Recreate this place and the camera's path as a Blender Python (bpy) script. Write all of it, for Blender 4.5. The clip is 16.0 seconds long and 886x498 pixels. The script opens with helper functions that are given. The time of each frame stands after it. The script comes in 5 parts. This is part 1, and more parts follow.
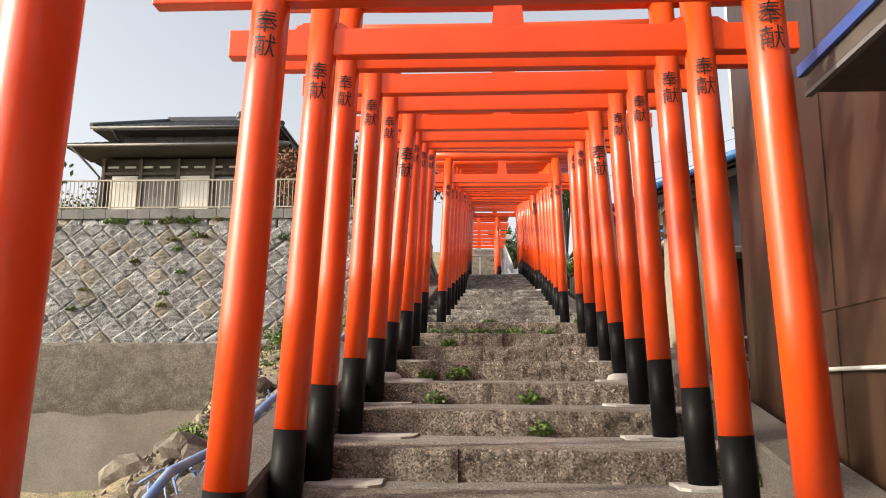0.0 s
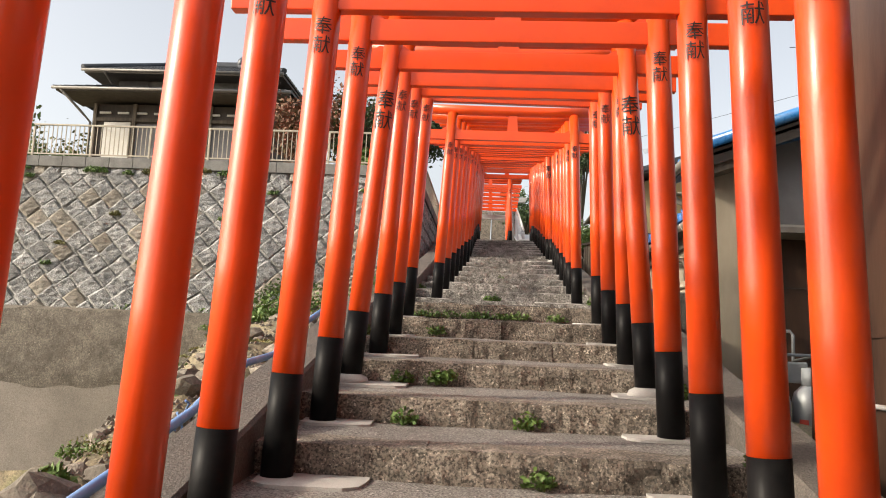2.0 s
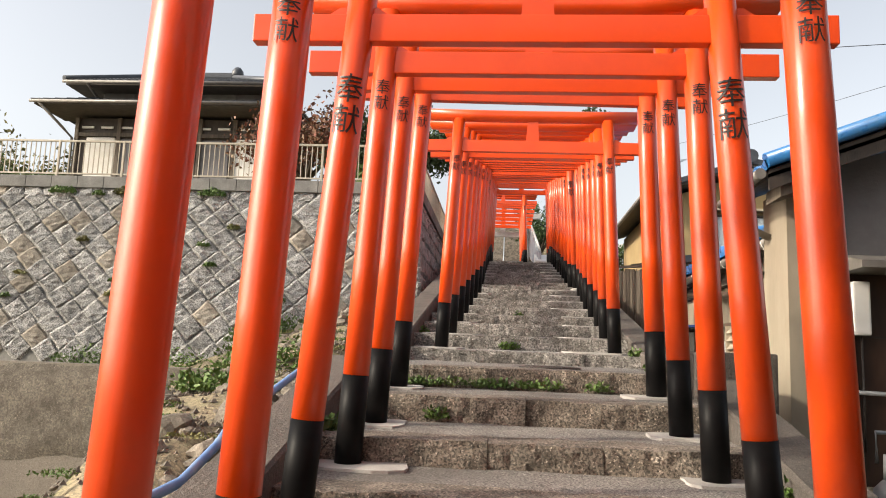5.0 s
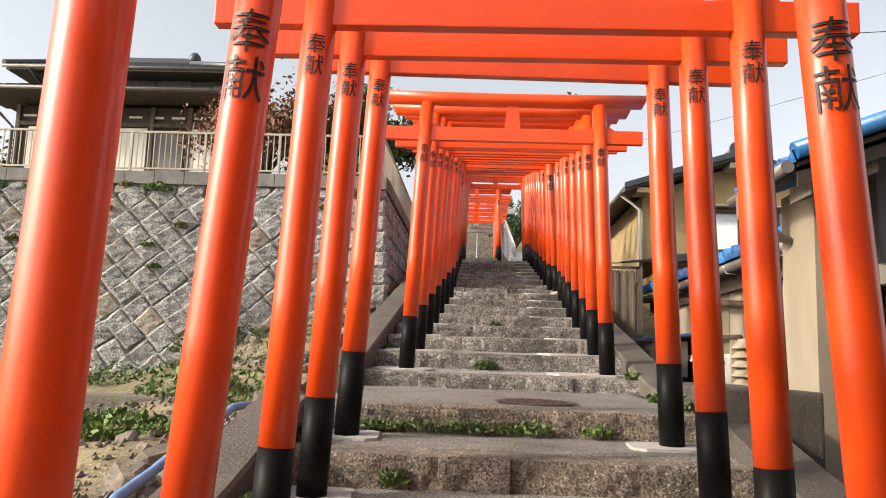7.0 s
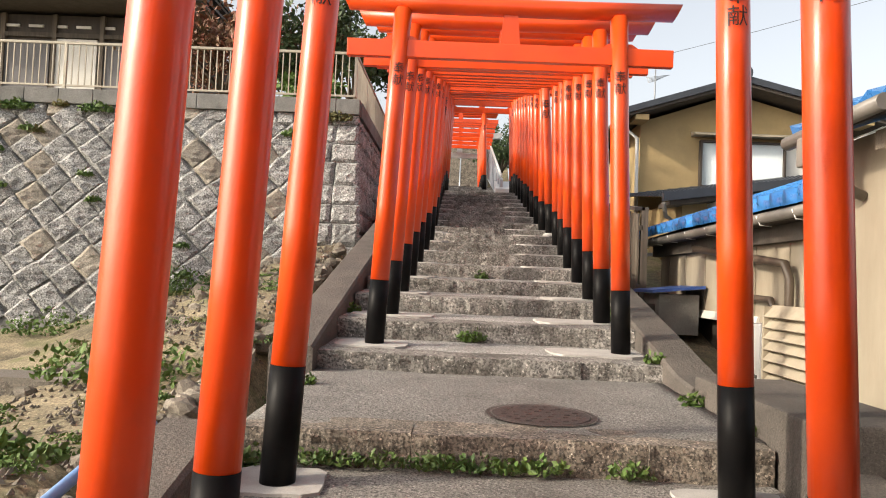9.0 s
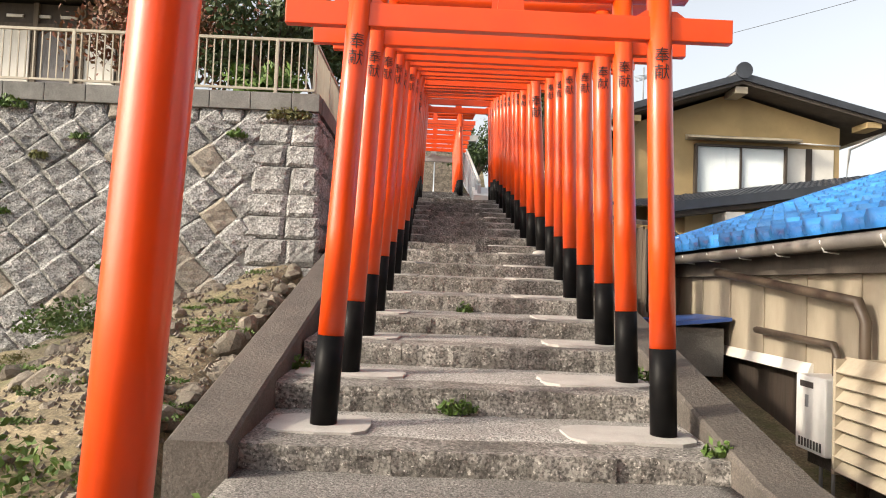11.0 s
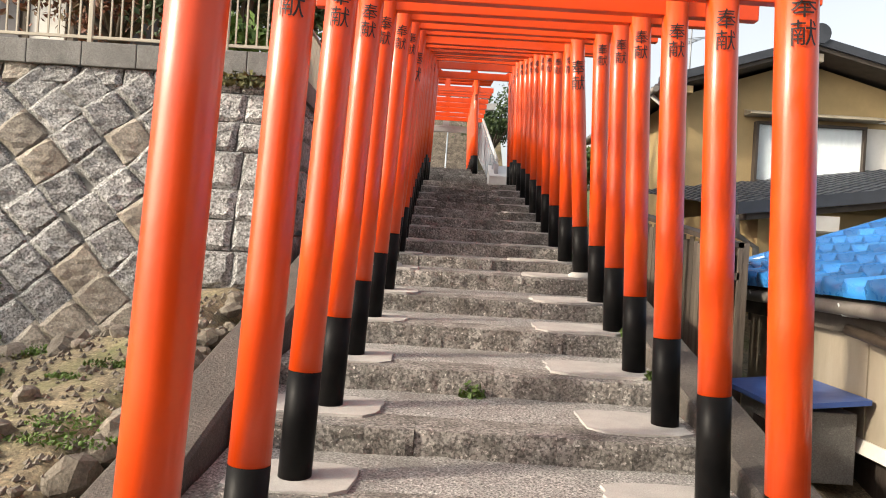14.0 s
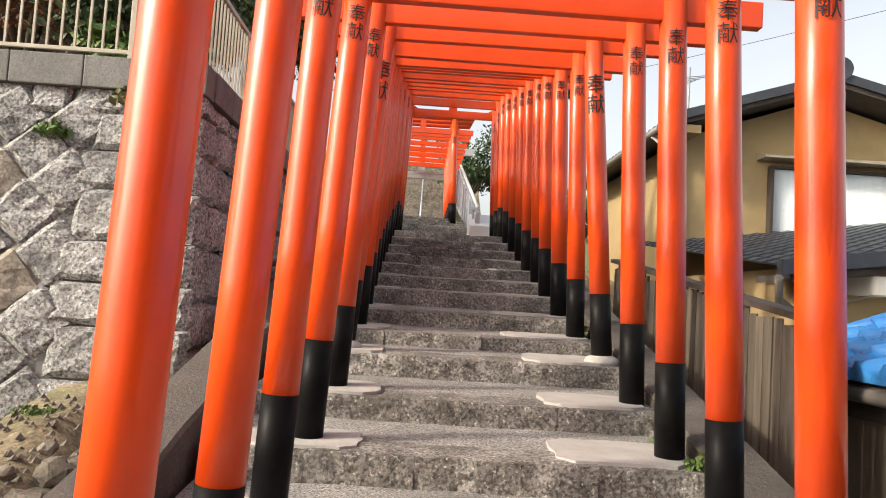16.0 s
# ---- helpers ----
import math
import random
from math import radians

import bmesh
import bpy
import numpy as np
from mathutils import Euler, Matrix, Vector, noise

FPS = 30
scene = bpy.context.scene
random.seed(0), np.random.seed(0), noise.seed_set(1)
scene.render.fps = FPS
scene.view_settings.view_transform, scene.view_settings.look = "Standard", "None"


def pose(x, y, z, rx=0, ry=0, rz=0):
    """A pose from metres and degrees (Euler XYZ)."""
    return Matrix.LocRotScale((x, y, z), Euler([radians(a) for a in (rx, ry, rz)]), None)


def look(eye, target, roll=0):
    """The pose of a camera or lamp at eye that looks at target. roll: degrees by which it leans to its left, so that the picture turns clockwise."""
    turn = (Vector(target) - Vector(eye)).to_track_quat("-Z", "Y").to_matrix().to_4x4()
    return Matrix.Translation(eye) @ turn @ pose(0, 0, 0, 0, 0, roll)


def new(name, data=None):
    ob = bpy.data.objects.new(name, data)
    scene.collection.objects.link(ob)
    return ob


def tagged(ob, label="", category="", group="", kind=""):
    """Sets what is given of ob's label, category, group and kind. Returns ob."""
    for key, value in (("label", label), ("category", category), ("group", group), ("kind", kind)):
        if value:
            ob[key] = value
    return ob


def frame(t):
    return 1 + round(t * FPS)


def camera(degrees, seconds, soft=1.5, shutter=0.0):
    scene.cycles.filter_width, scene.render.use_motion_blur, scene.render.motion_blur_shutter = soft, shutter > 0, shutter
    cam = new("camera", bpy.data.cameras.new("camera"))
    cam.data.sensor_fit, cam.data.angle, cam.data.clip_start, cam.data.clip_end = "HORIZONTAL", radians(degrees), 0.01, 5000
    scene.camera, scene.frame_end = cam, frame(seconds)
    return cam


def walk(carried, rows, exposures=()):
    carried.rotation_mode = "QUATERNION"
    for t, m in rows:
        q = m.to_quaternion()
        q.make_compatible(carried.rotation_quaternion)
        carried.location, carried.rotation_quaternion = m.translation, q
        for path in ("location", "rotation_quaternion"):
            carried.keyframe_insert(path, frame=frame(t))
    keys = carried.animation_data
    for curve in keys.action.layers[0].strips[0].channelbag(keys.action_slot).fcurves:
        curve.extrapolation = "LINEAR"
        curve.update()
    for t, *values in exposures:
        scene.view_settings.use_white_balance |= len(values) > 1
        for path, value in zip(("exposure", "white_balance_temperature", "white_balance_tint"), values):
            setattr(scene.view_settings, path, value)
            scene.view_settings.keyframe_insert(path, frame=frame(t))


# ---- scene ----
cam = camera(59.2, 16.0, soft=1.0)
METRES, EYE, TILT, LEAN, TURN = 14.0, 1.867, -9.0, 0.0, 2.9
PATH = [
    (0, (0.015, 0.171, 1.836), (-0.085, 2.136, 2.198), 0.4),
    (0.5, (0.091, 0.493, 1.871), (0.005, 2.471, 2.158), 0.6),
    (1, (0.133, 0.914, 2.025), (0.057, 2.893, 2.307), 1.8),
    (1.5, (0.152, 1.256, 2.088), (0.099, 3.241, 2.327), 2.0),
    (2, (0.168, 1.716, 2.233), (0.035, 3.695, 2.49), 2.6),
    (2.5, (0.173, 2.052, 2.342), (0.038, 4.034, 2.574), 2.0),
    (3, (0.101, 2.429, 2.422), (-0.019, 4.404, 2.717), 1.5),
    (3.5, (0.064, 2.649, 2.442), (-0.004, 4.625, 2.743), 2.7),
    (4, (0.104, 3.029, 2.473), (0.045, 5.011, 2.733), 2.8),
    (4.2, (0.102, 3.207, 2.543), (0.018, 5.178, 2.871), 2.8),
    (6.3, (0.088, 4.688, 2.991), (-0.103, 6.667, 3.207), 2.0),
    (6.5, (0.089, 4.81, 3.015), (-0.072, 6.791, 3.239), 2.1),
    (7, (0.051, 5.182, 3.116), (-0.043, 7.161, 3.393), 2.0),
    (7.5, (0.015, 5.491, 3.195), (-0.006, 7.473, 3.457), 2.7),
    (8, (0.018, 5.852, 3.206), (0.026, 7.839, 3.433), 2.9),
    (8.2, (0.014, 6.036, 3.279), (-0.012, 8.032, 3.408), 2.9),
    (10.3, (0.001, 7.914, 3.772), (-0.044, 9.914, 3.799), 2.3),
    (10.5, (0.011, 8.089, 3.8), (-0.031, 10.089, 3.806), 2.3),
    (11, (-0.065, 8.62, 3.887), (-0.036, 10.617, 3.975), 2.3),
    (11.5, (-0.069, 9.072, 3.973), (-0.093, 11.072, 3.976), 3.8),
    (12, (-0.082, 9.61, 4.126), (-0.042, 11.607, 4.227), 1.4),
    (12.5, (-0.055, 10.076, 4.267), (0.016, 12.07, 4.408), 1.6),
    (13, (-0.05, 10.543, 4.396), (0.046, 12.531, 4.588), 2.3),
    (13.5, (0.064, 11.043, 4.459), (0.11, 13.038, 4.6), 2.5),
    (14, (0.06, 11.505, 4.59), (0.057, 13.505, 4.585), 3.5),
    (14.5, (0.051, 11.995, 4.62), (0.054, 13.994, 4.672), 3.5),
    (15, (0.075, 12.59, 4.65), (0.037, 14.585, 4.788), 2.9),
    (15.5, (0.066, 13.111, 4.68), (0.109, 15.102, 4.873), 2.3),
    (16, (0.054, 13.62, 4.781), (0.107, 15.615, 4.907), 3.6),
]
walk(cam, [(t, look(eye, target, roll)) for t, eye, target, roll in PATH], exposures=((0.0, 1.04, 6900, 10), (8.0, 1.05, 6900, 10), (10.3, 1.12, 6900, 10), (16.0, 1.12, 6900, 10)))

# ---- light ----
world = bpy.data.worlds.new("sky")
scene.world = world
world.use_nodes = True
sky = world.node_tree.nodes.new("ShaderNodeTexSky")
sky.sky_type, sky.sun_disc = "NISHITA", False
SUN_ELEVATION, SUN_AZIMUTH = 27.0, 250.0
sky.sun_elevation, sky.sun_rotation = radians(SUN_ELEVATION), radians(SUN_AZIMUTH)
sky.air_density, sky.dust_density, sky.ozone_density = 1.0, 4.0, 1.0
backing = world.node_tree.nodes["Background"]
haze = world.node_tree.nodes.new("ShaderNodeHueSaturation")
haze.inputs["Saturation"].default_value = 0.42
world.node_tree.links.new(sky.outputs[0], haze.inputs["Color"])
world.node_tree.links.new(haze.outputs[0], backing.inputs[0])
backing.inputs[1].default_value = 0.142
sun = new("sun", bpy.data.lights.new("sun", "SUN"))
sun.data.energy, sun.data.angle, sun.data.color = 2.0, radians(3.0), (1.0, 0.91, 0.77)
_a, _e = radians(SUN_AZIMUTH), radians(SUN_ELEVATION)
sun.matrix_world = look((math.sin(_a) * math.cos(_e) * 50, math.cos(_a) * math.cos(_e) * 50, math.sin(_e) * 50), (0, 0, 0))


# ---- materials ----
def material(name, colour, second=None, scale=6.0, rough=0.6, metal=0.0, bump=0.0, fine=60.0, speck=0.0, vary=0.0, coat=0.0, stain=None, streak=1.0):
    """Principled surface: two-scale mottling, fine bump, optional specks, stains and a change from object to object."""
    m = bpy.data.materials.new(name)
    m.use_nodes = True
    n, l = m.node_tree.nodes, m.node_tree.links
    b = n["Principled BSDF"]
    b.inputs["Roughness"].default_value, b.inputs["Metallic"].default_value = rough, metal
    b.inputs["Coat Weight"].default_value, b.inputs["Coat Roughness"].default_value = coat, 0.12
    where = n.new("ShaderNodeNewGeometry").outputs["Position"]
    if streak != 1.0:
        st = n.new("ShaderNodeVectorMath")
        st.operation = "MULTIPLY"
        st.inputs[1].default_value = (1, 1, streak)
        l.new(where, st.inputs[0])
        where = st.outputs[0]

    def tex(s, detail=5.0, r=0.6):
        t = n.new("ShaderNodeTexNoise")
        t.inputs["Scale"].default_value, t.inputs["Detail"].default_value, t.inputs["Roughness"].default_value = s, detail, r
        l.new(where, t.inputs["Vector"])
        return t.outputs[0]

    def ramp(f, a, b_):
        r = n.new("ShaderNodeMapRange")
        r.inputs[1].default_value, r.inputs[2].default_value = a, b_
        l.new(f, r.inputs[0])
        return r.outputs[0]

    def mix(f, a, b_, mode="MIX"):
        x = n.new("ShaderNodeMix")
        x.data_type, x.blend_type = "RGBA", mode
        for sock, v in ((x.inputs[0], f), (x.inputs[6], a), (x.inputs[7], b_)):
            if isinstance(v, (float, int)):
                sock.default_value = v
            elif isinstance(v, tuple):
                sock.default_value = (*v, 1)
            else:
                l.new(v, sock)
        return x.outputs[2]

    c2 = second or tuple(0.75 * v for v in colour)
    out = mix(ramp(tex(scale), 0.35, 0.68), colour, c2)
    if speck:
        out = mix(ramp(tex(fine * 2.5, 2.0), 0.42, 0.62), out, mix(speck, out, (0.03, 0.028, 0.025)))
        out = mix(ramp(tex(fine * 1.9 + 7, 2.0), 0.6, 0.72), out, mix(speck, out, tuple(min(0.9, 1.9 * v) for v in colour)))
    if stain:
        out = mix(ramp(tex(scale * 0.33 + 0.13, 6.0, 0.65), 0.5, 0.72), out, mix(0.75, out, stain))
    if vary:
        o = n.new("ShaderNodeObjectInfo")
        h = n.new("ShaderNodeHueSaturation")
        l.new(out, h.inputs["Color"])
        v = n.new("ShaderNodeMapRange")
        v.inputs[3].default_value, v.inputs[4].default_value = 1 - vary, 1 + vary
        l.new(o.outputs["Random"], v.inputs[0])
        l.new(v.outputs[0], h.inputs["Value"])
        out = h.outputs[0]
    l.new(out, b.inputs["Base Color"])
    rr = n.new("ShaderNodeMapRange")
    rr.inputs[3].default_value, rr.inputs[4].default_value = max(0.03, rough - 0.1), min(1, rough + 0.12)
    l.new(tex(scale * 2.3), rr.inputs[0])
    l.new(rr.outputs[0], b.inputs["Roughness"])
    if bump:
        p = n.new("ShaderNodeBump")
        p.inputs["Strength"].default_value, p.inputs["Distance"].default_value = min(1.0, bump), 0.02
        l.new(tex(fine, 6.0, 0.65), p.inputs["Height"])
        l.new(p.outputs[0], b.inputs["Normal"])
    return m


def glass(name, tint, rough=0.05):
    m = bpy.data.materials.new(name)
    m.use_nodes = True
    b = m.node_tree.nodes["Principled BSDF"]
    b.inputs["Base Color"].default_value = (*tint, 1)
    b.inputs["Roughness"].default_value, b.inputs["Transmission Weight"].default_value = rough, 0.85
    b.inputs["IOR"].default_value = 1.45
    return m


VERMILION = material("vermilion_lacquer", (0.75, 0.068, 0.003), (0.67, 0.055, 0.003), 3.0, 0.34, 0, 0.05, 25, vary=0.06, coat=0.3)
BLACK_PAINT = material("black_paint", (0.004, 0.004, 0.0045), (0.007, 0.0065, 0.0065), 8, 0.42, 0, 0.05, 30, stain=(0.014, 0.013, 0.012))
BLACK_PAINT.node_tree.nodes["Principled BSDF"].inputs["Specular IOR Level"].default_value = 0.08
INK = material("black_ink", (0.02, 0.014, 0.012), None, 30, 0.5)
STEP_STONE = material("weathered_granite", (0.31, 0.265, 0.215), (0.12, 0.098, 0.076), 6.5, 0.9, 0, 1.0, 26, 0.85, 0.12, stain=(0.06, 0.05, 0.04))
TREAD = material("worn_tread", (0.31, 0.288, 0.262), (0.19, 0.174, 0.156), 2.2, 0.9, 0, 1.0, 30, 0.8, 0.08, stain=(0.09, 0.08, 0.07))
UPPER_STONE = material("grey_granite", (0.36, 0.338, 0.31), (0.14, 0.128, 0.112), 5.0, 0.9, 0, 1.0, 20, 0.75, 0.16, stain=(0.06, 0.054, 0.046))
# lighter than the block fronts: the stronger light on tread tops is in this colour
UPPER_LIT_TREAD = material("grey_worn_lit_tread", (0.45, 0.435, 0.41), (0.31, 0.298, 0.28), 2.4, 0.9, 0, 1.0, 30, 0.8, 0.08, stain=(0.17, 0.16, 0.145))
MORTAR = material("pale_mortar", (0.45, 0.43, 0.40), (0.36, 0.343, 0.32), 5, 0.9, 0, 0.3, 60, 0.15)
CURB = material("dark_concrete", (0.135, 0.115, 0.098), (0.085, 0.074, 0.064), 2.5, 0.9, 0, 0.8, 35, 0.45, stain=(0.05, 0.043, 0.036))
ASPHALT = material("old_asphalt", (0.27, 0.255, 0.235), (0.17, 0.16, 0.148), 2, 0.9, 0, 1.0, 32, 0.8, stain=(0.10, 0.092, 0.082))
CONCRETE = material("wall_concrete", (0.25, 0.22, 0.185), (0.16, 0.14, 0.115), 0.9, 0.9, 0, 0.6, 30, 0.3, stain=(0.11, 0.095, 0.075))
AGGREGATE = material("exposed_aggregate", (0.20, 0.175, 0.14), (0.10, 0.085, 0.066), 7, 0.95, 0, 1.0, 18, 0.5, stain=(0.07, 0.06, 0.047))
CAP = material("cap_concrete", (0.25, 0.245, 0.23), (0.15, 0.147, 0.138), 2.5, 0.9, 0, 0.5, 35, 0.3, 0.08, stain=(0.065, 0.065, 0.058))
WALL_STONE = material("pale_granite", (0.45, 0.445, 0.43), (0.25, 0.246, 0.236), 5.0, 0.9, 0, 1.0, 16, 0.75, 0.16, stain=(0.14, 0.138, 0.13))
WARM_STONE = material("rusty_granite", (0.40, 0.36, 0.30), (0.27, 0.235, 0.19), 2.6, 0.9, 0, 1.0, 16, 0.45, 0.18, stain=(0.16, 0.13, 0.10))
JOINT = material("joint_shadow", (0.20, 0.195, 0.18), (0.12, 0.118, 0.108), 5, 1, 0, 0.5, 30)
SOIL = material("dry_soil", (0.34, 0.275, 0.17), (0.17, 0.14, 0.085), 3.5, 0.95, 0, 1.0, 14, 0.5, stain=(0.11, 0.135, 0.035))
RUBBLE = material("rubble_stone", (0.26, 0.225, 0.18), (0.14, 0.118, 0.09), 6, 0.9, 0, 0.9, 20, 0.3, 0.3, stain=(0.09, 0.073, 0.052))
FENCE_METAL = material("beige_painted_steel", (0.40, 0.36, 0.285), (0.34, 0.30, 0.235), 4, 0.45, 0.2, vary=0.05)
ROOF_TILE = material("grey_roof_tile", (0.055, 0.062, 0.075), (0.033, 0.037, 0.046), 3, 0.42, 0, 0.15, 20, vary=0.1)
BLUE_TILE = material("blue_glazed_tile", (0.022, 0.155, 0.44), (0.03, 0.21, 0.53), 5, 0.28, 0, 0.1, 20, vary=0.3, coat=0.3, stain=(0.06, 0.16, 0.30))
DARK_WOOD = material("dark_stained_wood", (0.055, 0.04, 0.03), (0.035, 0.027, 0.022), 9, 0.7, 0, 0.3, 30, vary=0.1, streak=0.15)
OLD_WOOD = material("weathered_grey_wood", (0.13, 0.105, 0.08), (0.065, 0.052, 0.04), 12, 0.85, 0, 0.5, 40, vary=0.25, streak=0.1)
PLASTER = material("white_plaster", (0.72, 0.70, 0.65), (0.63, 0.61, 0.56), 1.5, 0.85, 0, 0.2, 30, stain=(0.50, 0.46, 0.39))
CREAM = material("cream_wall_panel", (0.36, 0.31, 0.235), (0.25, 0.215, 0.16), 1.4, 0.75, 0, 0.15, 30, stain=(0.20, 0.16, 0.115), streak=0.35)
YELLOW = material("ochre_plaster", (0.42, 0.305, 0.15), (0.35, 0.255, 0.125), 1.2, 0.85, 0, 0.2, 35, stain=(0.26, 0.195, 0.10))
GREY_WALL = material("grey_plaster", (0.17, 0.163, 0.167), (0.125, 0.12, 0.123), 1.3, 0.85, 0, 0.2, 30, stain=(0.085, 0.08, 0.077))
BROWN_SHEET = material("brown_painted_sheet", (0.046, 0.022, 0.013), (0.022, 0.011, 0.008), 2.4, 0.42, 0.1, 0.15, 6, stain=(0.105, 0.058, 0.036), streak=0.25)
PIPE_BROWN = material("brown_vinyl_pipe", (0.095, 0.07, 0.05), (0.065, 0.048, 0.035), 5, 0.45, 0, 0.1, 20)
GUTTER = material("grey_brown_gutter", (0.20, 0.185, 0.165), (0.15, 0.135, 0.12), 5, 0.45, 0, 0.1, 20)
SOFFIT = material("dark_eave_board", (0.09, 0.075, 0.06), (0.06, 0.05, 0.042), 5, 0.8, 0, 0.2, 30)
LOUVER = material("cream_louver_paint", (0.40, 0.35, 0.265), (0.33, 0.285, 0.215), 4, 0.6, 0, 0.2, 30, stain=(0.19, 0.15, 0.10))
WHITE_METAL = material("white_enamel", (0.72, 0.72, 0.70), (0.66, 0.66, 0.64), 3, 0.35, 0.1)
GREY_METAL = material("grey_cylinder_paint", (0.27, 0.285, 0.30), (0.22, 0.235, 0.245), 4, 0.45, 0.15, stain=(0.18, 0.16, 0.145))
GALVANISED = material("galvanised_sheet", (0.50, 0.55, 0.60), (0.42, 0.46, 0.50), 3, 0.4, 0.6, 0.15, 12)
STONE_GREY = material("grey_cut_stone", (0.42, 0.43, 0.43), (0.34, 0.35, 0.35), 4, 0.8, 0, 0.4, 40, 0.25)
BLUE_PIPE = material("blue_vinyl_pipe", (0.10, 0.21, 0.46), (0.17, 0.28, 0.48), 9, 0.5, 0, 0.1, 30, stain=(0.35, 0.38, 0.42))
BLUE_PAINT = material("blue_sheet_roof", (0.03, 0.075, 0.27), (0.045, 0.10, 0.31), 4, 0.4)
RED_PRINT = material("red_print", (0.55, 0.06, 0.04), None, 5, 0.5)
BLUE_PRINT = material("blue_print", (0.05, 0.08, 0.32), None, 5, 0.5)
CURTAIN = material("white_curtain", (0.80, 0.81, 0.82), (0.68, 0.69, 0.70), 14, 0.9, streak=0.05)
PANE = glass("window_pane", (0.9, 0.95, 0.97))
IRON = material("cast_iron", (0.075, 0.065, 0.06), (0.055, 0.048, 0.045), 12, 0.6, 0.5, 0.5, 40)
LEAF = material("green_leaf", (0.055, 0.115, 0.022), (0.10, 0.15, 0.03), 9, 0.6, vary=0.2)
WEED_LEAF = material("weed_leaf", (0.055, 0.115, 0.016), (0.095, 0.145, 0.028), 14, 0.65, vary=0.25)
DARK_LEAF = material("dark_evergreen_leaf", (0.028, 0.060, 0.016), (0.055, 0.085, 0.022), 6, 0.6, vary=0.15)
RED_LEAF = material("reddish_autumn_leaf", (0.18, 0.05, 0.03), (0.09, 0.075, 0.03), 5, 0.65, vary=0.2)
DRY_LEAF = material("dry_olive_leaf", (0.17, 0.15, 0.05), (0.10, 0.11, 0.035), 5, 0.7, vary=0.2)
HILL = material("wooded_hill", (0.045, 0.075, 0.028), (0.085, 0.10, 0.04), 0.25, 0.9, 0, 1.0, 1.2)
BARK = material("bark", (0.09, 0.07, 0.05), (0.06, 0.048, 0.036), 12, 0.9, 0, 0.6, 40)
CABLE = material("black_cable", (0.02, 0.02, 0.02), None, 5, 0.6)


# ---- mesh helpers ----
def part(name, bm, mat, parent=None, label="", smooth=False, m=None):
    me = bpy.data.meshes.new(name)
    bm.to_mesh(me)
    bm.free()
    return share(name, me, mat, parent, label, smooth, m)


def share(name, me, mat, parent=None, label="", smooth=False, m=None):
    if mat and not me.materials:
        me.materials.append(mat)
    if smooth:
        me.shade_smooth()
    ob = new(name, me)
    if parent is not None:
        ob.parent = parent
    if m is not None:
        ob.matrix_local = m
    if label:
        ob["label"] = label
    return ob


def thing(name, m, label, category, group="", kind=""):
    ob = new(name)
    ob.empty_display_size = 0.1
    ob.matrix_world = m
    return tagged(ob, label, category, group, kind)


def box(x0, x1, y0, y1, z0, z1, bevel=0.0, bm=None):
    bm = bm or bmesh.new()
    r = bmesh.ops.create_cube(bm, size=1.0)
    for v in r["verts"]:
        v.co = Vector((x0 + (v.co.x + 0.5) * (x1 - x0), y0 + (v.co.y + 0.5) * (y1 - y0), z0 + (v.co.z + 0.5) * (z1 - z0)))
    if bevel:
        edges = list({e for v in r["verts"] for e in v.link_edges})
        bmesh.ops.bevel(bm, geom=edges, offset=bevel, segments=2, affect="EDGES", profile=0.6)
    return bm


def tube(points, radii, sides=20, cap=True, bm=None):
    """A round bar through the points."""
    bm = bm or bmesh.new()
    pts = [Vector(p) for p in points]
    rings = []
    for i, p in enumerate(pts):
        d = (pts[min(i + 1, len(pts) - 1)] - pts[max(i - 1, 0)]).normalized()
        u = d.orthogonal() if abs(d.z) > 0.9 else d.cross(Vector((0, 0, 1)))
        u.normalize()
        w = d.cross(u)
        r = radii[i] if isinstance(radii, (list, tuple)) else radii
        rings.append([bm.verts.new(p + r * (math.cos(2 * math.pi * k / sides) * u + math.sin(2 * math.pi * k / sides) * w)) for k in range(sides)])
    for a, b in zip(rings, rings[1:]):
        for k in range(sides):
            bm.faces.new((a[k], a[(k + 1) % sides], b[(k + 1) % sides], b[k])).smooth = True
    if cap:
        bm.faces.new(rings[0][::-1])
        bm.faces.new(rings[-1])
    bmesh.ops.recalc_face_normals(bm, faces=bm.faces)
    return bm


def prism(poly, axis, a, b, bm=None):
    """A polygon pushed along an axis. poly gives the other two coordinates in order."""
    bm = bm or bmesh.new()

    def at(p, s):
        return Vector((s, p[0], p[1])) if axis == "x" else Vector((p[0], s, p[1])) if axis == "y" else Vector((p[0], p[1], s))
    lo, hi = [bm.verts.new(at(p, a)) for p in poly], [bm.verts.new(at(p, b)) for p in poly]
    bm.faces.new(lo)
    bm.faces.new(hi[::-1])
    for i in range(len(poly)):
        j = (i + 1) % len(poly)
        bm.faces.new((lo[i], hi[i], hi[j], lo[j]))
    bmesh.ops.recalc_face_normals(bm, faces=bm.faces)
    return bm


